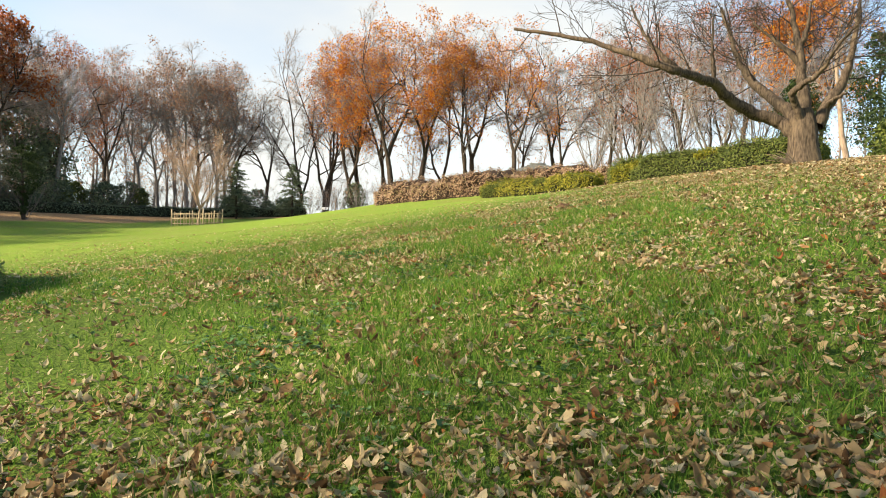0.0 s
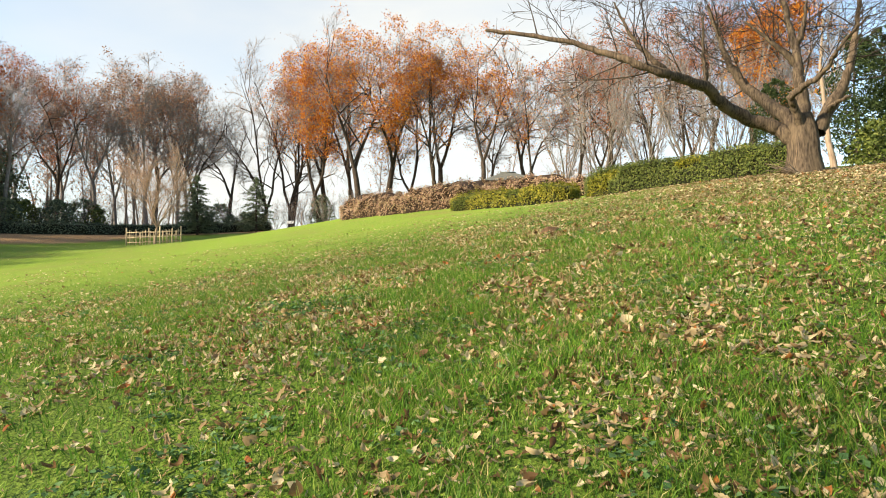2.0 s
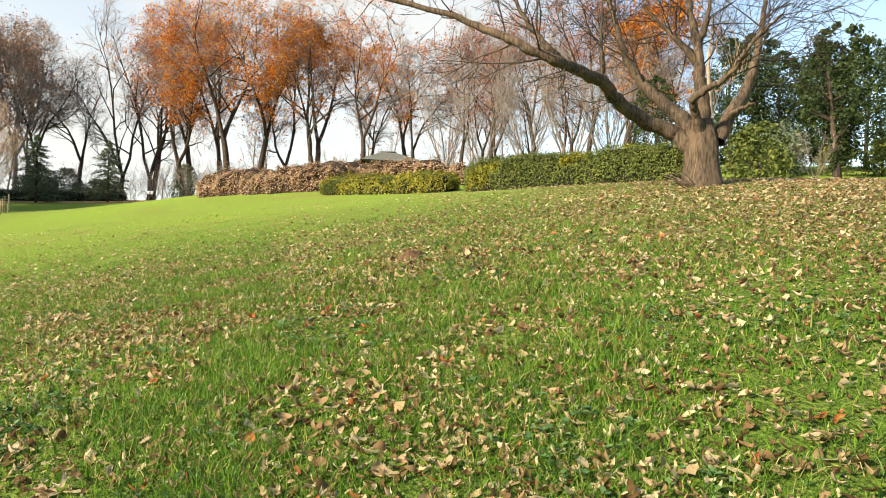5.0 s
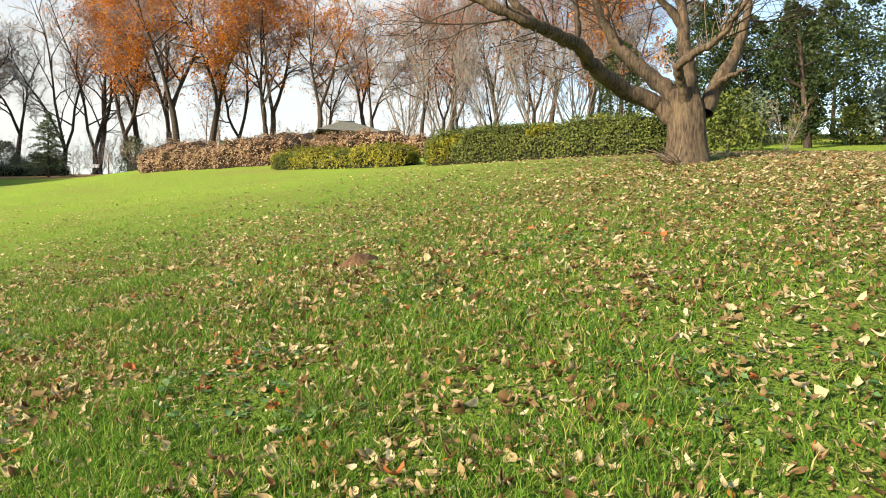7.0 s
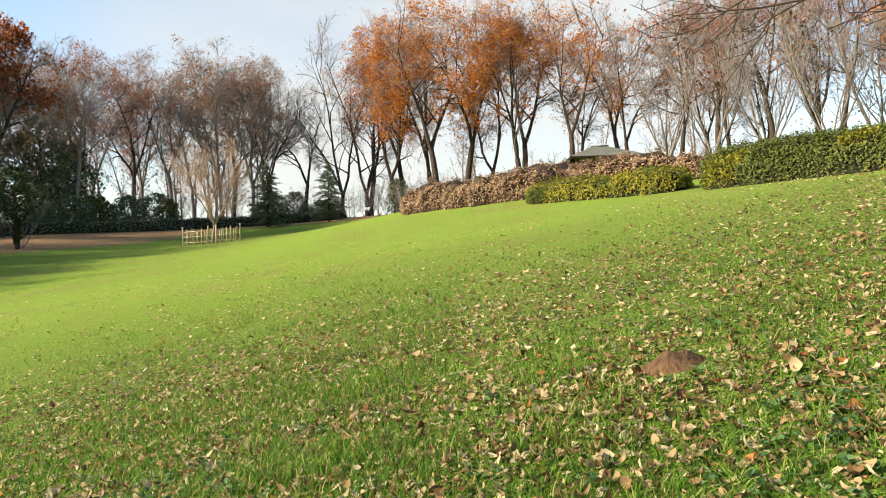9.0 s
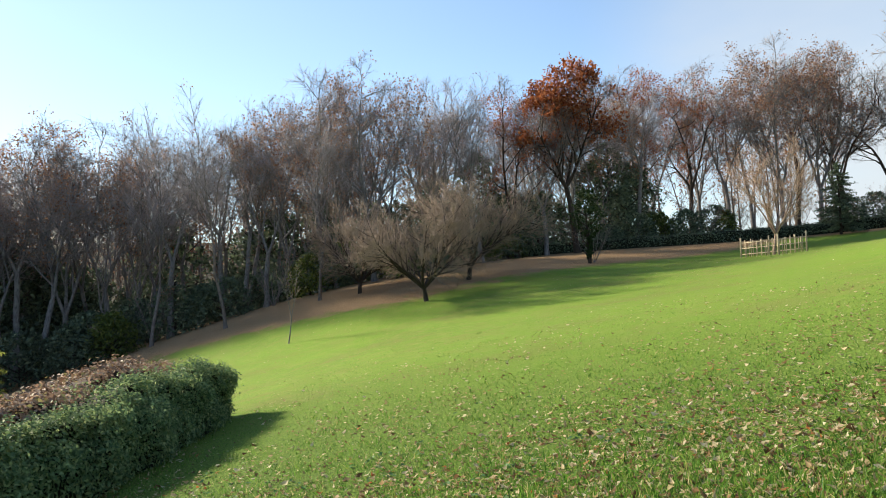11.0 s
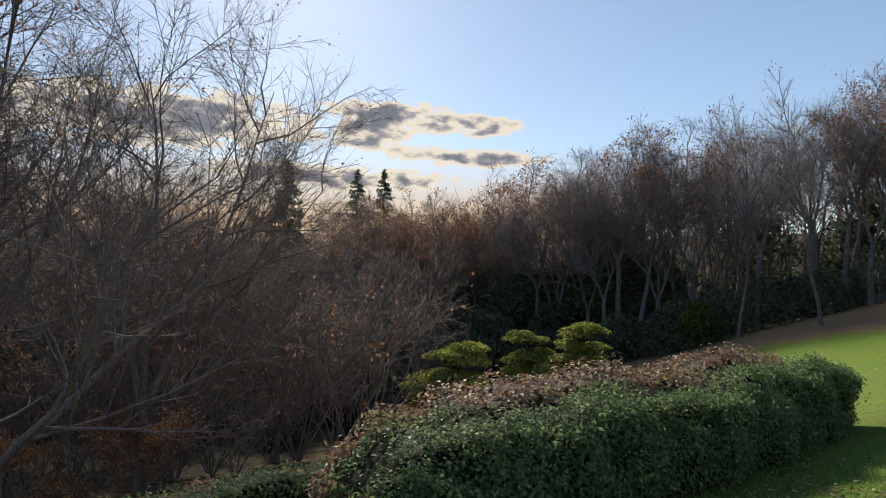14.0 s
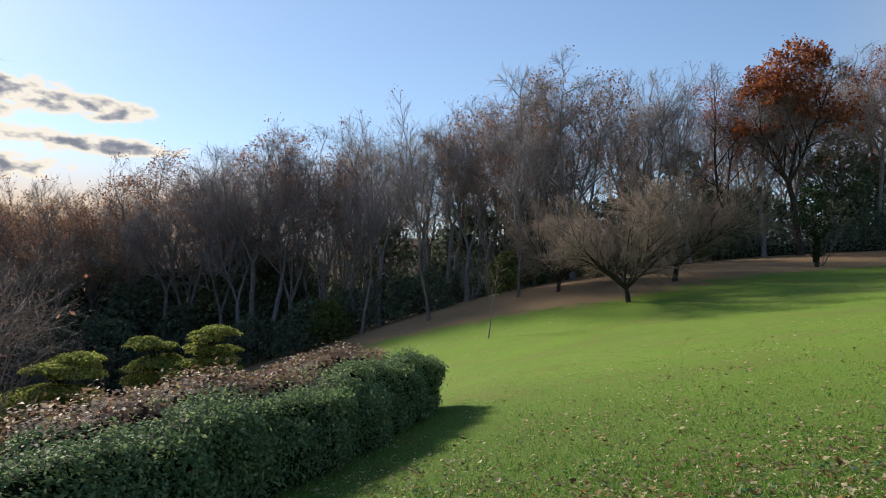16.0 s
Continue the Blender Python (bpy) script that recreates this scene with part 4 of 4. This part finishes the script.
def make_hedge(name, pts, wide, tall, leaf, core, count, size, label, second=None, group="", square=0.38, brown_from=None, taper=0.5, rough=0.15):
    """A clipped hedge along pts: an inner sheet coloured dark as the shade behind the leaves, and a shell of leaves,
    with rounded shoulders.
    """
    pts = np.array(pts, float)
    x0, y0 = pts.mean(0)
    hedge = thing(name, x0, y0, H(x0, y0), label, "hedge", group)
    z0 = H(x0, y0)
    seg = np.linalg.norm(np.diff(pts, axis=0), axis=1)
    cum = np.r_[0, np.cumsum(seg)]
    total = cum[-1]

    def centre(s):
        return np.stack([np.interp(s, cum, pts[:, 0]), np.interp(s, cum, pts[:, 1])], -1)

    def along(s):
        d = centre(np.minimum(s + 0.2, total)) - centre(np.maximum(s - 0.2, 0))
        return d / (np.linalg.norm(d, axis=-1)[..., None] + 1e-9)

    def surface(s, u, grow):
        """u from 0 to 1 goes round from one foot over the top to the other."""
        a = np.pi * u
        cx, cz = np.cos(a), np.sin(a)
        e = square
        px = np.sign(cx) * np.abs(cx) ** e
        pz = np.abs(cz) ** e
        d = along(s)
        nrm = np.stack([-d[..., 1], d[..., 0]], -1)
        endy = np.clip(np.minimum(s, total - s) / taper, 0, 1) ** 0.5
        c = centre(s)
        w, t = wide / 2 * (0.45 + 0.55 * endy) + grow, tall * (0.62 + 0.38 * endy) + grow
        wob = np.array([noise.noise((a1 * 0.8, b1 * 2.5, 3.7)) + 0.7 * noise.noise((a1 * 3.1, b1 * 9, 1.7)) for a1, b1 in zip(np.ravel(s), np.ravel(u))]).reshape(np.shape(s)) * rough
        xy = c + nrm * (px * (w + wob))[..., None]
        z = height(xy[..., 0], xy[..., 1]) + pz * (t + wob)
        n3 = np.stack([nrm[..., 0] * cx, nrm[..., 1] * cx, cz], -1)
        return np.concatenate([xy, z[..., None]], -1) - (x0, y0, z0), n3

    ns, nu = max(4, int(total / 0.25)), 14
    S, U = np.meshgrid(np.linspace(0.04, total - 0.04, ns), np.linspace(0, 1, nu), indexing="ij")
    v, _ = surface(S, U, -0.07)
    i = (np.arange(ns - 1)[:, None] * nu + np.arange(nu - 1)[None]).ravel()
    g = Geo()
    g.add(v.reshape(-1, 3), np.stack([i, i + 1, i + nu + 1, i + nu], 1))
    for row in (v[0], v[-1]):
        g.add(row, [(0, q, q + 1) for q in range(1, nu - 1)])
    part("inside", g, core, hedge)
    n1 = count
    s, u = rs.uniform(0, total, n1), rs.uniform(-1.0, 1, n1)
    u = 0.5 + 0.5 * np.sign(u) * (1 - (1 - abs(u)) ** 1.7)
    q, n3 = surface(s, u, 0.0)
    ends = rs.uniform(size=n1) < min(0.3, wide / total * 0.5)
    d = along(s)
    q = q + rs.normal(size=q.shape) * 0.045
    # the two ends are leafy as well
    lo = ends & (s < total / 2)
    hi = ends & (s >= total / 2)
    for pick, to, sg in ((lo, 0.0, -1), (hi, total, 1)):
        k = pick.sum()
        if not k:
            continue
        f = rs.uniform(0, 1, k) ** 0.5
        ring, _ = surface(np.full(k, to), rs.uniform(0, 1, k), 0.0)
        foot = np.concatenate([centre(np.full(k, to)), np.zeros((k, 1))], 1) - (x0, y0, z0)
        foot[:, 2] = ring[:, 2] * 0.5
        q[pick] = foot + (ring - foot) * f[:, None] + rs.normal(size=(k, 3)) * 0.04
        n3[pick] = np.concatenate([d[pick] * sg, np.zeros((k, 1))], 1)
    side = np.zeros(n1, bool)
    if second is not None:
        blot = np.array([noise.noise((a * 0.7, b * 3, 9.1)) for a, b in zip(s, u)])
        side = (u + blot * 0.22) < brown_from if brown_from is not None else blot > 0.3
    g = Geo()
    g.leaves(q[~side], size, n3[~side] * 0.9 + np.array((0, 0, 0.35)), 0.55, 0.55)
    part("foliage", g, leaf, hedge)
    if second is not None and side.any():
        g = Geo()
        qs = q[side] + np.array((0, 0, 0.03)) * rs.uniform(0, 1.6, (side.sum(), 1))
        g.leaves(qs, size * 1.25, n3[side] * 0.3, 0.42, 0.9)
        part("withered_foliage", g, second, hedge, "withered brown leaves")
    return hedge


make_hedge("hedge", [(-5.9, 6.4), (-8.5, 8.7), (-12.6, 11.9)], 1.9, 0.92, LEAF_HEDGE, SHADE_CORE, 100000, 0.052, "clipped green azalea hedge on the slope, browning behind", LEAF_HEDGE_BROWN, square=0.5, brown_from=0.34, taper=1.0, rough=0.24)
make_hedge("hedge", [(-7.0, 6.7), (-9.4, 8.5), (-12.9, 11.3)], 1.7, 1.16, LEAF_HEDGE_BROWN, SHADE_CORE_BROWN, 26000, 0.075, "azalea hedge with withered brown leaves behind the green one", square=0.6, taper=1.2, rough=0.25)
make_hedge("hedge", [(-7.6, 2.4), (-10.5, 4.8), (-12.0, 6.2)], 1.5, 0.45, LEAF_HEDGE, SHADE_CORE, 9000, 0.06, "low green hedge lower on the slope with brown patches", LEAF_HEDGE_BROWN)
make_hedge("hedge", [(4.6, 26.6), (7.0, 24.0), (9.8, 21.2)], 1.5, 1.0, LEAF_MID, SHADE_CORE, 26000, 0.07, "long clipped green hedge with yellowish shoots", LEAF_GOLD)
make_hedge("hedge", [(-0.4, 33.4), (1.8, 31.0), (4.2, 28.2)], 1.3, 0.68, LEAF_GOLD, SHADE_CORE, 12000, 0.08, "low clipped yellow-green hedge on the lawn's edge", LEAF_MID)
make_hedge("hedge", [(-6.6, 39.8), (-3.0, 37.4), (0.6, 35.2)], 2.0, 1.0, LEAF_HEDGE_BROWN, SHADE_CORE_BROWN, 14000, 0.10, "broad hedge with reddish-brown withered leaves", rough=0.4)
make_hedge("hedge", [(-1.5, 40.5), (3.0, 36.5), (6.5, 33.0)], 2.4, 0.8, LEAF_HEDGE_BROWN, SHADE_CORE_BROWN, 16000, 0.11, "tall bank of reddish-brown withered shrubs", rough=0.5)
make_hedge("hedge", [(-20.5, 73.0), (-27, 67), (-35, 58), (-43, 48.5)], 1.6, 0.9, LEAF_DARK, SHADE_CORE, 9000, 0.15, "low dark green hedge along the wood")

# ---- bamboo fence round the young tree ----


def make_fence():
    cx, cy = -20.85, 46.9
    f = thing("bamboo_fence", cx, cy, H(cx, cy), "square weathered bamboo fence round a young tree", "fence")
    z0 = H(cx, cy)
    post, slat = Geo(), Geo()
    post.tube([(0, 0, -0.15), (0, 0, 0.6), (0, 0, 1.16)], (0.05, 0.048, 0.045), 7, True)
    slat.tube([(0, 0, -0.05), (0, 0, 0.5), (0, 0, 1.0)], (0.024, 0.022, 0.02), 6, True)
    pm, sm = post.mesh("post", BAMBOO), slat.mesh("slat", BAMBOO)
    d = 1.72
    corner = [(cx + d * math.cos(radians(36 + 90 * k)), cy + d * math.sin(radians(36 + 90 * k))) for k in range(4)]
    rng = np.random.RandomState(1)
    for k in range(4):
        (ax, ay), (bx, by) = corner[k], corner[(k + 1) % 4]
        o = part("post", pm, None, f)
        o.location = (ax - cx, ay - cy, H(ax, ay) - z0)
        for q in range(1, 7):
            u = q / 7
            x, y = ax + (bx - ax) * u, ay + (by - ay) * u
            o = part("slat", sm, None, f)
            o.location, o.scale = (x - cx, y - cy, H(x, y) - z0), (1, 1, rng.uniform(0.82, 1.0) if q % 2 else rng.uniform(0.9, 1.05))
        for hgt in (0.18, 0.52, 0.84):
            g = Geo()
            g.tube([(ax - cx, ay - cy, H(ax, ay) - z0 + hgt), (bx - cx, by - cy, H(bx, by) - z0 + hgt)], (0.022, 0.02), 6, True)
            part("rail", g, BAMBOO, f)


make_fence()

# ---- pavilion, sign ----


def make_pavilion():
    px, py = 4.4, 70.5
    z0 = H(px, py)
    p = thing("pavilion", px, py, z0, "garden pavilion with a grey hipped roof behind the hedges", "pavilion", rz=8)
    e = 13.35 - z0
    w, top = 3.2, 1.25
    g = Geo()
    v = [(-w, -w, e), (w, -w, e), (w, w, e), (-w, w, e), (-0.7, 0, e + top), (0.7, 0, e + top)]
    g.add(v, [(0, 1, 5, 4), (2, 3, 4, 5)])
    g.add(v, [(1, 2, 5), (3, 0, 4)])
    part("roof", g, ROOF, p, smooth=False)
    g = Geo()
    for a, b in (((-w, -w), (w, -w)), ((w, -w), (w, w)), ((w, w), (-w, w)), ((-w, w), (-w, -w))):
        g.tube([(a[0] * 0.99, a[1] * 0.99, e - 0.09), (b[0] * 0.99, b[1] * 0.99, e - 0.09)], (0.11, 0.11), 4, True)
    part("eave_board", g, TIMBER, p)
    g = Geo()
    g.tube([(-0.8, 0, e + top + 0.03), (0.8, 0, e + top + 0.03)], (0.09, 0.09), 6, True)
    part("ridge_cap", g, ROOF, p)
    for a in (-1, 1):
        for b in (-1, 1):
            g = Geo()
            g.tube([(a * 2.4, b * 2.4, -0.5), (a * 2.4, b * 2.4, e)], (0.11, 0.11), 6)
            part("post", g, TIMBER, p)


make_pavilion()


def make_sign():
    x, y = -18.93, 75.5
    s = thing("sign_board", x, y, H(x, y), "small white sign board on a short post", "sign")
    g = Geo()
    g.tube([(0, 0, -0.2), (0, 0, 0.75)], (0.05, 0.05), 6, True)
    part("post", g, TIMBER, s)
    bm = bmesh.new()
    bmesh.ops.create_cube(bm, size=1, matrix=Matrix.Translation((0, -0.07, 0.78)) @ Matrix.Rotation(radians(-25), 4, "X") @ Matrix.Diagonal((0.75, 0.04, 0.36, 1)))
    bmesh.ops.bevel(bm, geom=list(bm.edges), offset=0.01, segments=1)
    me = bpy.data.meshes.new("board")
    bm.to_mesh(me)
    bm.free()
    me.materials.append(PAINT)
    part("board", me, None, s)
    x, y = -17.6, 75.0
    s = thing("marker_post", x, y, H(x, y), "slim pale post beside the sign", "post")
    g = Geo()
    g.tube([(0, 0, -0.2), (0.02, 0, 1.0), (0.06, 0, 1.9)], (0.07, 0.06, 0.05), 6, True)
    part("post", g, TWIG_PALE, s)


make_sign()

# ---- molehill ----


def make_mound():
    x, y = 1.09, 11.15
    g = Geo()
    n, k = 9, 22
    v = [(0, 0, 0.09)]
    for r in range(1, n):
        for a in range(k):
            f, t = r / (n - 1), 2 * math.pi * a / k
            px, py = 0.24 * f * math.cos(t), 0.17 * f * math.sin(t)
            z = 0.09 * math.cos(f * math.pi / 2) ** 1.3 + 0.04 * noise.noise((px * 11, py * 11, 2)) - 0.03 * f
            v.append((px, py, z + H(x + px, y + py) - H(x, y)))
    g.add(v, [(0, 1 + a, 1 + (a + 1) % k) for a in range(k)])
    q = [(1 + r * k + a, 1 + (r + 1) * k + a, 1 + (r + 1) * k + (a + 1) % k, 1 + r * k + (a + 1) % k) for r in range(n - 2) for a in range(k)]
    g.f[4].append(np.array(q))
    ob = new("soil_mound", g.mesh("soil_mound", SOIL))
    ob.location = (x, y, H(x, y))
    tagged(ob, "small heap of bare brown soil in the grass", "soil mound")


make_mound()

# ---- grass and fallen leaves ----
LINE = np.array([(0, 0), (0.0, 2.3), (0.5, 4.6), (0.65, 6.2), (0.0, 8.3), (-0.5, 8.1)])


def around(n, lo, hi, a0, a1, rng, stops=(0.0, 1.0)):
    """Places round the walked line, thinning out with distance. Angles in degrees to the left of +y."""
    k = rng.uniform(stops[0], stops[1], n) * (len(LINE) - 1)
    i = np.minimum(k.astype(int), len(LINE) - 2)
    p = LINE[i] + (LINE[i + 1] - LINE[i]) * (k - i)[:, None]
    r = lo * np.exp(rng.uniform(0, 1, n) * math.log(hi / lo))
    a = np.radians(rng.uniform(a0, a1, n))
    return np.stack([p[:, 0] - r * np.sin(a), p[:, 1] + r * np.cos(a)], 1), r


def leafiness(x, y):
    """How thickly leaves lie: more under the big tree and uphill, fewer on the lower lawn."""
    tree = np.exp(-((x - 7.0) ** 2 + (y - 11.5) ** 2) / 30)
    low = 1 / (1 + np.exp((x + 9.8 + 0.10 * (y - 10)) * 0.5))
    far = 1 / (1 + np.exp((y - 19 + 0.1 * x) * 0.5))
    patch = np.array([noise.noise((a * 0.55, b * 0.55, 5.0)) + 0.5 * noise.noise((a * 1.7, b * 1.7, 8.0)) for a, b in zip(x, y)])
    right = 1 / (1 + np.exp(-(x - 0.25 * y + 0.6) * 1.2))
    crest = np.exp(-((x + 2.5) ** 2 + (y - 11.8) ** 2) / 14)
    return np.clip(0.22 + 0.8 * crest + 0.5 * patch + 0.85 * tree + 0.22 * right + 0.3 / (1 + np.exp((y - 2.6) * 2.5)), 0.07, 1.4) * (1 - 0.93 * low) * (0.12 + 0.88 * far)


def off_hedge(p):
    """True where no hedge, trunk or mound stands."""
    a, b = np.array((-5.9, 6.4)), np.array((-12.3, 11.7))
    t = np.clip(((p - a) @ (b - a)) / ((b - a) @ (b - a)), 0, 1)
    d = np.linalg.norm(p - a - t[:, None] * (b - a), axis=1)
    return (d > 1.0) & (np.hypot(p[:, 0] - BX, p[:, 1] - BY) > 0.5) & (np.hypot(p[:, 0] - 1.09, p[:, 1] - 11.15) > 0.2)


def make_grass():
    rng = np.random.RandomState(17)
    p1, r1 = around(165000, 1.1, 14, -46, 40, rng, (0.0, 0.8))
    p2, r2 = around(105000, 2.2, 22, 5, 118, rng, (0.75, 1.0))
    p, r = np.concatenate([p1, p2]), np.concatenate([r1, r2])
    ok = off_hedge(p)
    p, r = p[ok], r[ok]
    n = len(p)
    tuft = np.array([noise.noise((a * 1.3, b * 1.3, 1.0)) + 0.6 * noise.noise((a * 4, b * 4, 2.0)) for a, b in p])
    z = height(p[:, 0], p[:, 1]) - 0.01
    tall = np.clip(0.062 + 0.055 * tuft, 0.02, 0.15) * rng.uniform(0.45, 1.5, n) + 0.006
    tall = tall * np.clip(1.25 - r / 13, 0.3, 1.0)
    wide = np.clip(0.0020 + 0.0012 * r, 0.003, 0.016) * rng.uniform(0.7, 1.3, n)
    a = rng.uniform(0, 2 * np.pi, n)
    sx, sy = np.cos(a) * wide / 2, np.sin(a) * wide / 2
    lean = rng.normal(size=(n, 2)) * 0.6 * tall[:, None]
    mid = np.stack([p[:, 0] + lean[:, 0] * 0.35, p[:, 1] + lean[:, 1] * 0.35, z + tall * 0.6], 1)
    tip = np.stack([p[:, 0] + lean[:, 0], p[:, 1] + lean[:, 1], z + tall], 1)
    s = np.stack([sx, sy, np.zeros(n)], 1)
    foot = np.concatenate([p, z[:, None]], 1)
    v = np.stack([foot - s, foot + s, mid + s * 0.8, mid - s * 0.8, tip], 1).reshape(-1, 3)
    i = np.arange(n)[:, None] * 5
    g = Geo()
    near = r < 5.5
    g.add(v, (i + (0, 1, 2, 3))[near])
    g.f[3].append((i + (3, 2, 4))[near])
    g.f[3].append((i + (0, 1, 4))[~near])
    ob = new("grass", g.mesh("grass", BLADE))
    tagged(ob, "short green lawn grass with a few dry blades", "grass", kind="stuff")


make_grass()


def make_weeds():
    """Flat rosettes of small round leaves among the grass."""
    rng = np.random.RandomState(29)
    p, r = around(11000, 1.3, 9, -46, 118, rng)
    keep = np.array([noise.noise((a * 1.1, b * 1.1, 14.0)) + 0.5 * noise.noise((a * 3.3, b * 3.3, 4.0)) for a, b in p]) > 0.2
    p = p[keep & off_hedge(p)]
    g = Geo()
    at = np.repeat(np.concatenate([p, (height(p[:, 0], p[:, 1]) + rng.uniform(0.015, 0.05, len(p)))[:, None]], 1), 4, axis=0)
    g.leaves(at + rng.normal(size=at.shape) * (0.022, 0.022, 0.006), 0.036, np.array((0, 0, 1.4)), 0.8, 0.5)
    tagged(new("clover", g.mesh("clover", WEED)), "low patches of dark green clover in the lawn", "weeds", kind="stuff")


make_weeds()


def leaf_shape(rng, curl, broad):
    """A dry leaf 10 cm long, curled along and across, with an uneven rim."""
    n = 6
    v = []
    twist = rng.uniform(-0.5, 0.5)
    for k in range(n):
        f = k / (n - 1)
        w = broad * math.sin(math.pi * min(1, 0.06 + 0.93 * f)) ** 0.8 + 0.0008
        x = (f - 0.5) * 0.10
        zc = curl * 0.03 * (2 * f - 1) ** 2
        for side in (-1, 0, 1):
            ws = w * rng.uniform(0.72, 1.12)
            v.append((x + abs(side) * rng.uniform(-0.004, 0.004), side * ws + 0.012 * math.sin(3 * f), zc + abs(side) * (0.014 * curl + rng.uniform(-0.005, 0.007)) + side * twist * (f - 0.5) * 0.03))
    q = [(k * 3 + s, (k + 1) * 3 + s, (k + 1) * 3 + s + 1, k * 3 + s + 1) for k in range(n - 1) for s in (0, 1)]
    g = Geo()
    g.add(v, q)
    return g


def make_litter():
    rng = np.random.RandomState(23)
    shapes = [leaf_shape(rng, c, b) for c, b in ((0.1, 0.021), (0.3, 0.025), (0.6, 0.02), (1.1, 0.026), (-0.5, 0.022), (0.2, 0.034), (0.8, 0.032), (1.5, 0.018), (-0.8, 0.03), (0.4, 0.016))]
    arrays = [(np.concatenate(s.v), np.concatenate(s.f[4])) for s in shapes]
    meshes = [s.mesh("fallen_leaf", DRY_LEAF) for s in shapes]
    p1 = np.stack([rng.uniform(-13, 15, 300000), rng.uniform(-4, 25, 300000)], 1)
    p2 = np.stack([rng.normal(-0.8, 3.6, 100000), 0.5 + abs(rng.normal(0, 7.5, 100000))], 1)
    p3 = np.stack([rng.normal(8.0, 3.4, 50000), rng.normal(11.0, 3.6, 50000)], 1)
    p4 = np.stack([rng.uniform(-33, 4, 22000), rng.uniform(10, 46, 22000)], 1)
    p4 = p4[p4[:, 1] > 13 - 0.25 * (p4[:, 0] + 13)]
    p = np.concatenate([p1, p2, p3, p4])
    r = np.min([np.hypot(p[:, 0] - x, p[:, 1] - y) for x, y in LINE], axis=0)
    sparse = np.arange(len(p)) >= len(p1) + len(p2) + len(p3)
    keep = (rng.uniform(size=len(p)) < np.maximum(leafiness(p[:, 0], p[:, 1]), 0.16 * sparse)) & off_hedge(p)
    p, r = p[keep], r[keep]
    n = len(p)
    z = height(p[:, 0], p[:, 1])
    size = 0.22 + 0.58 * rng.uniform(0, 1, n) ** 2.3 + 0.12 * (p[:, 1] < 2.6)
    lift = rng.uniform(0.004, 0.014, n) + rng.uniform(0.0, 0.024, n) * np.clip((8.5 - r) / 5, 0, 1)
    flat = 1 - 0.6 * np.clip((r - 4) / 6, 0, 1)
    rx, ry, rz = rng.normal(size=n) * 0.5 * flat, rng.normal(size=n) * 0.45 * flat, rng.uniform(0, 6.28, n)
    wide = rng.uniform(0.75, 1.3, n)
    kind = rng.randint(len(shapes), size=n)
    single = np.zeros(n, bool)
    single[np.nonzero((abs(p[:, 0]) < 1.6) & (p[:, 1] > 1.2) & (p[:, 1] < 4.5) & (size > 0.4))[0][:300]] = True
    for q in np.nonzero(single)[0]:
        ob = new("fallen_leaf", meshes[kind[q]])
        ob.parent = ground
        ob.matrix_local = Matrix.LocRotScale((p[q, 0], p[q, 1], z[q] + lift[q]), Euler((rx[q], ry[q], rz[q])), (size[q], size[q] * wide[q], size[q]))
    cx, sx, cy, sy, cz, sz = np.cos(rx), np.sin(rx), np.cos(ry), np.sin(ry), np.cos(rz), np.sin(rz)
    turn = np.stack([np.stack([cz * cy, cz * sy * sx - sz * cx, cz * sy * cx + sz * sx], 1),
                     np.stack([sz * cy, sz * sy * sx + cz * cx, sz * sy * cx - cz * sx], 1),
                     np.stack([-sy, cy * sx, cy * cx], 1)], 1)
    g = Geo()
    for k, (v, f) in enumerate(arrays):
        for lo, hi, pick, faces in ((0, 3.2, list(range(18)), f), (3.2, 6.5, [0, 6, 7, 8, 16], np.array([(0, 1, 2), (0, 2, 3), (1, 4, 2), (2, 4, 3)])), (6.5, 999, [0, 6, 16, 8], np.array([(0, 1, 2), (0, 2, 3)]))):
            sel = np.nonzero((kind == k) & (r >= lo) & (r < hi) & ~single)[0]
            local = v[pick][None] * np.stack([size[sel], size[sel] * wide[sel], size[sel]], 1)[:, None]
            at = np.einsum("nij,nkj->nki", turn[sel], local) + np.stack([p[sel, 0], p[sel, 1], z[sel] + lift[sel]], 1)[:, None]
            step = (np.arange(len(sel)) * len(pick))[:, None, None]
            g.add(at.reshape(-1, 3), (faces[None] + step).reshape(-1, faces.shape[1]))
    ob = new("leaf_litter", g.mesh("leaf_litter", DRY_LEAF))
    tagged(ob, "dry tan and brown fallen leaves scattered over grass", "fallen leaves", kind="stuff")


make_litter()
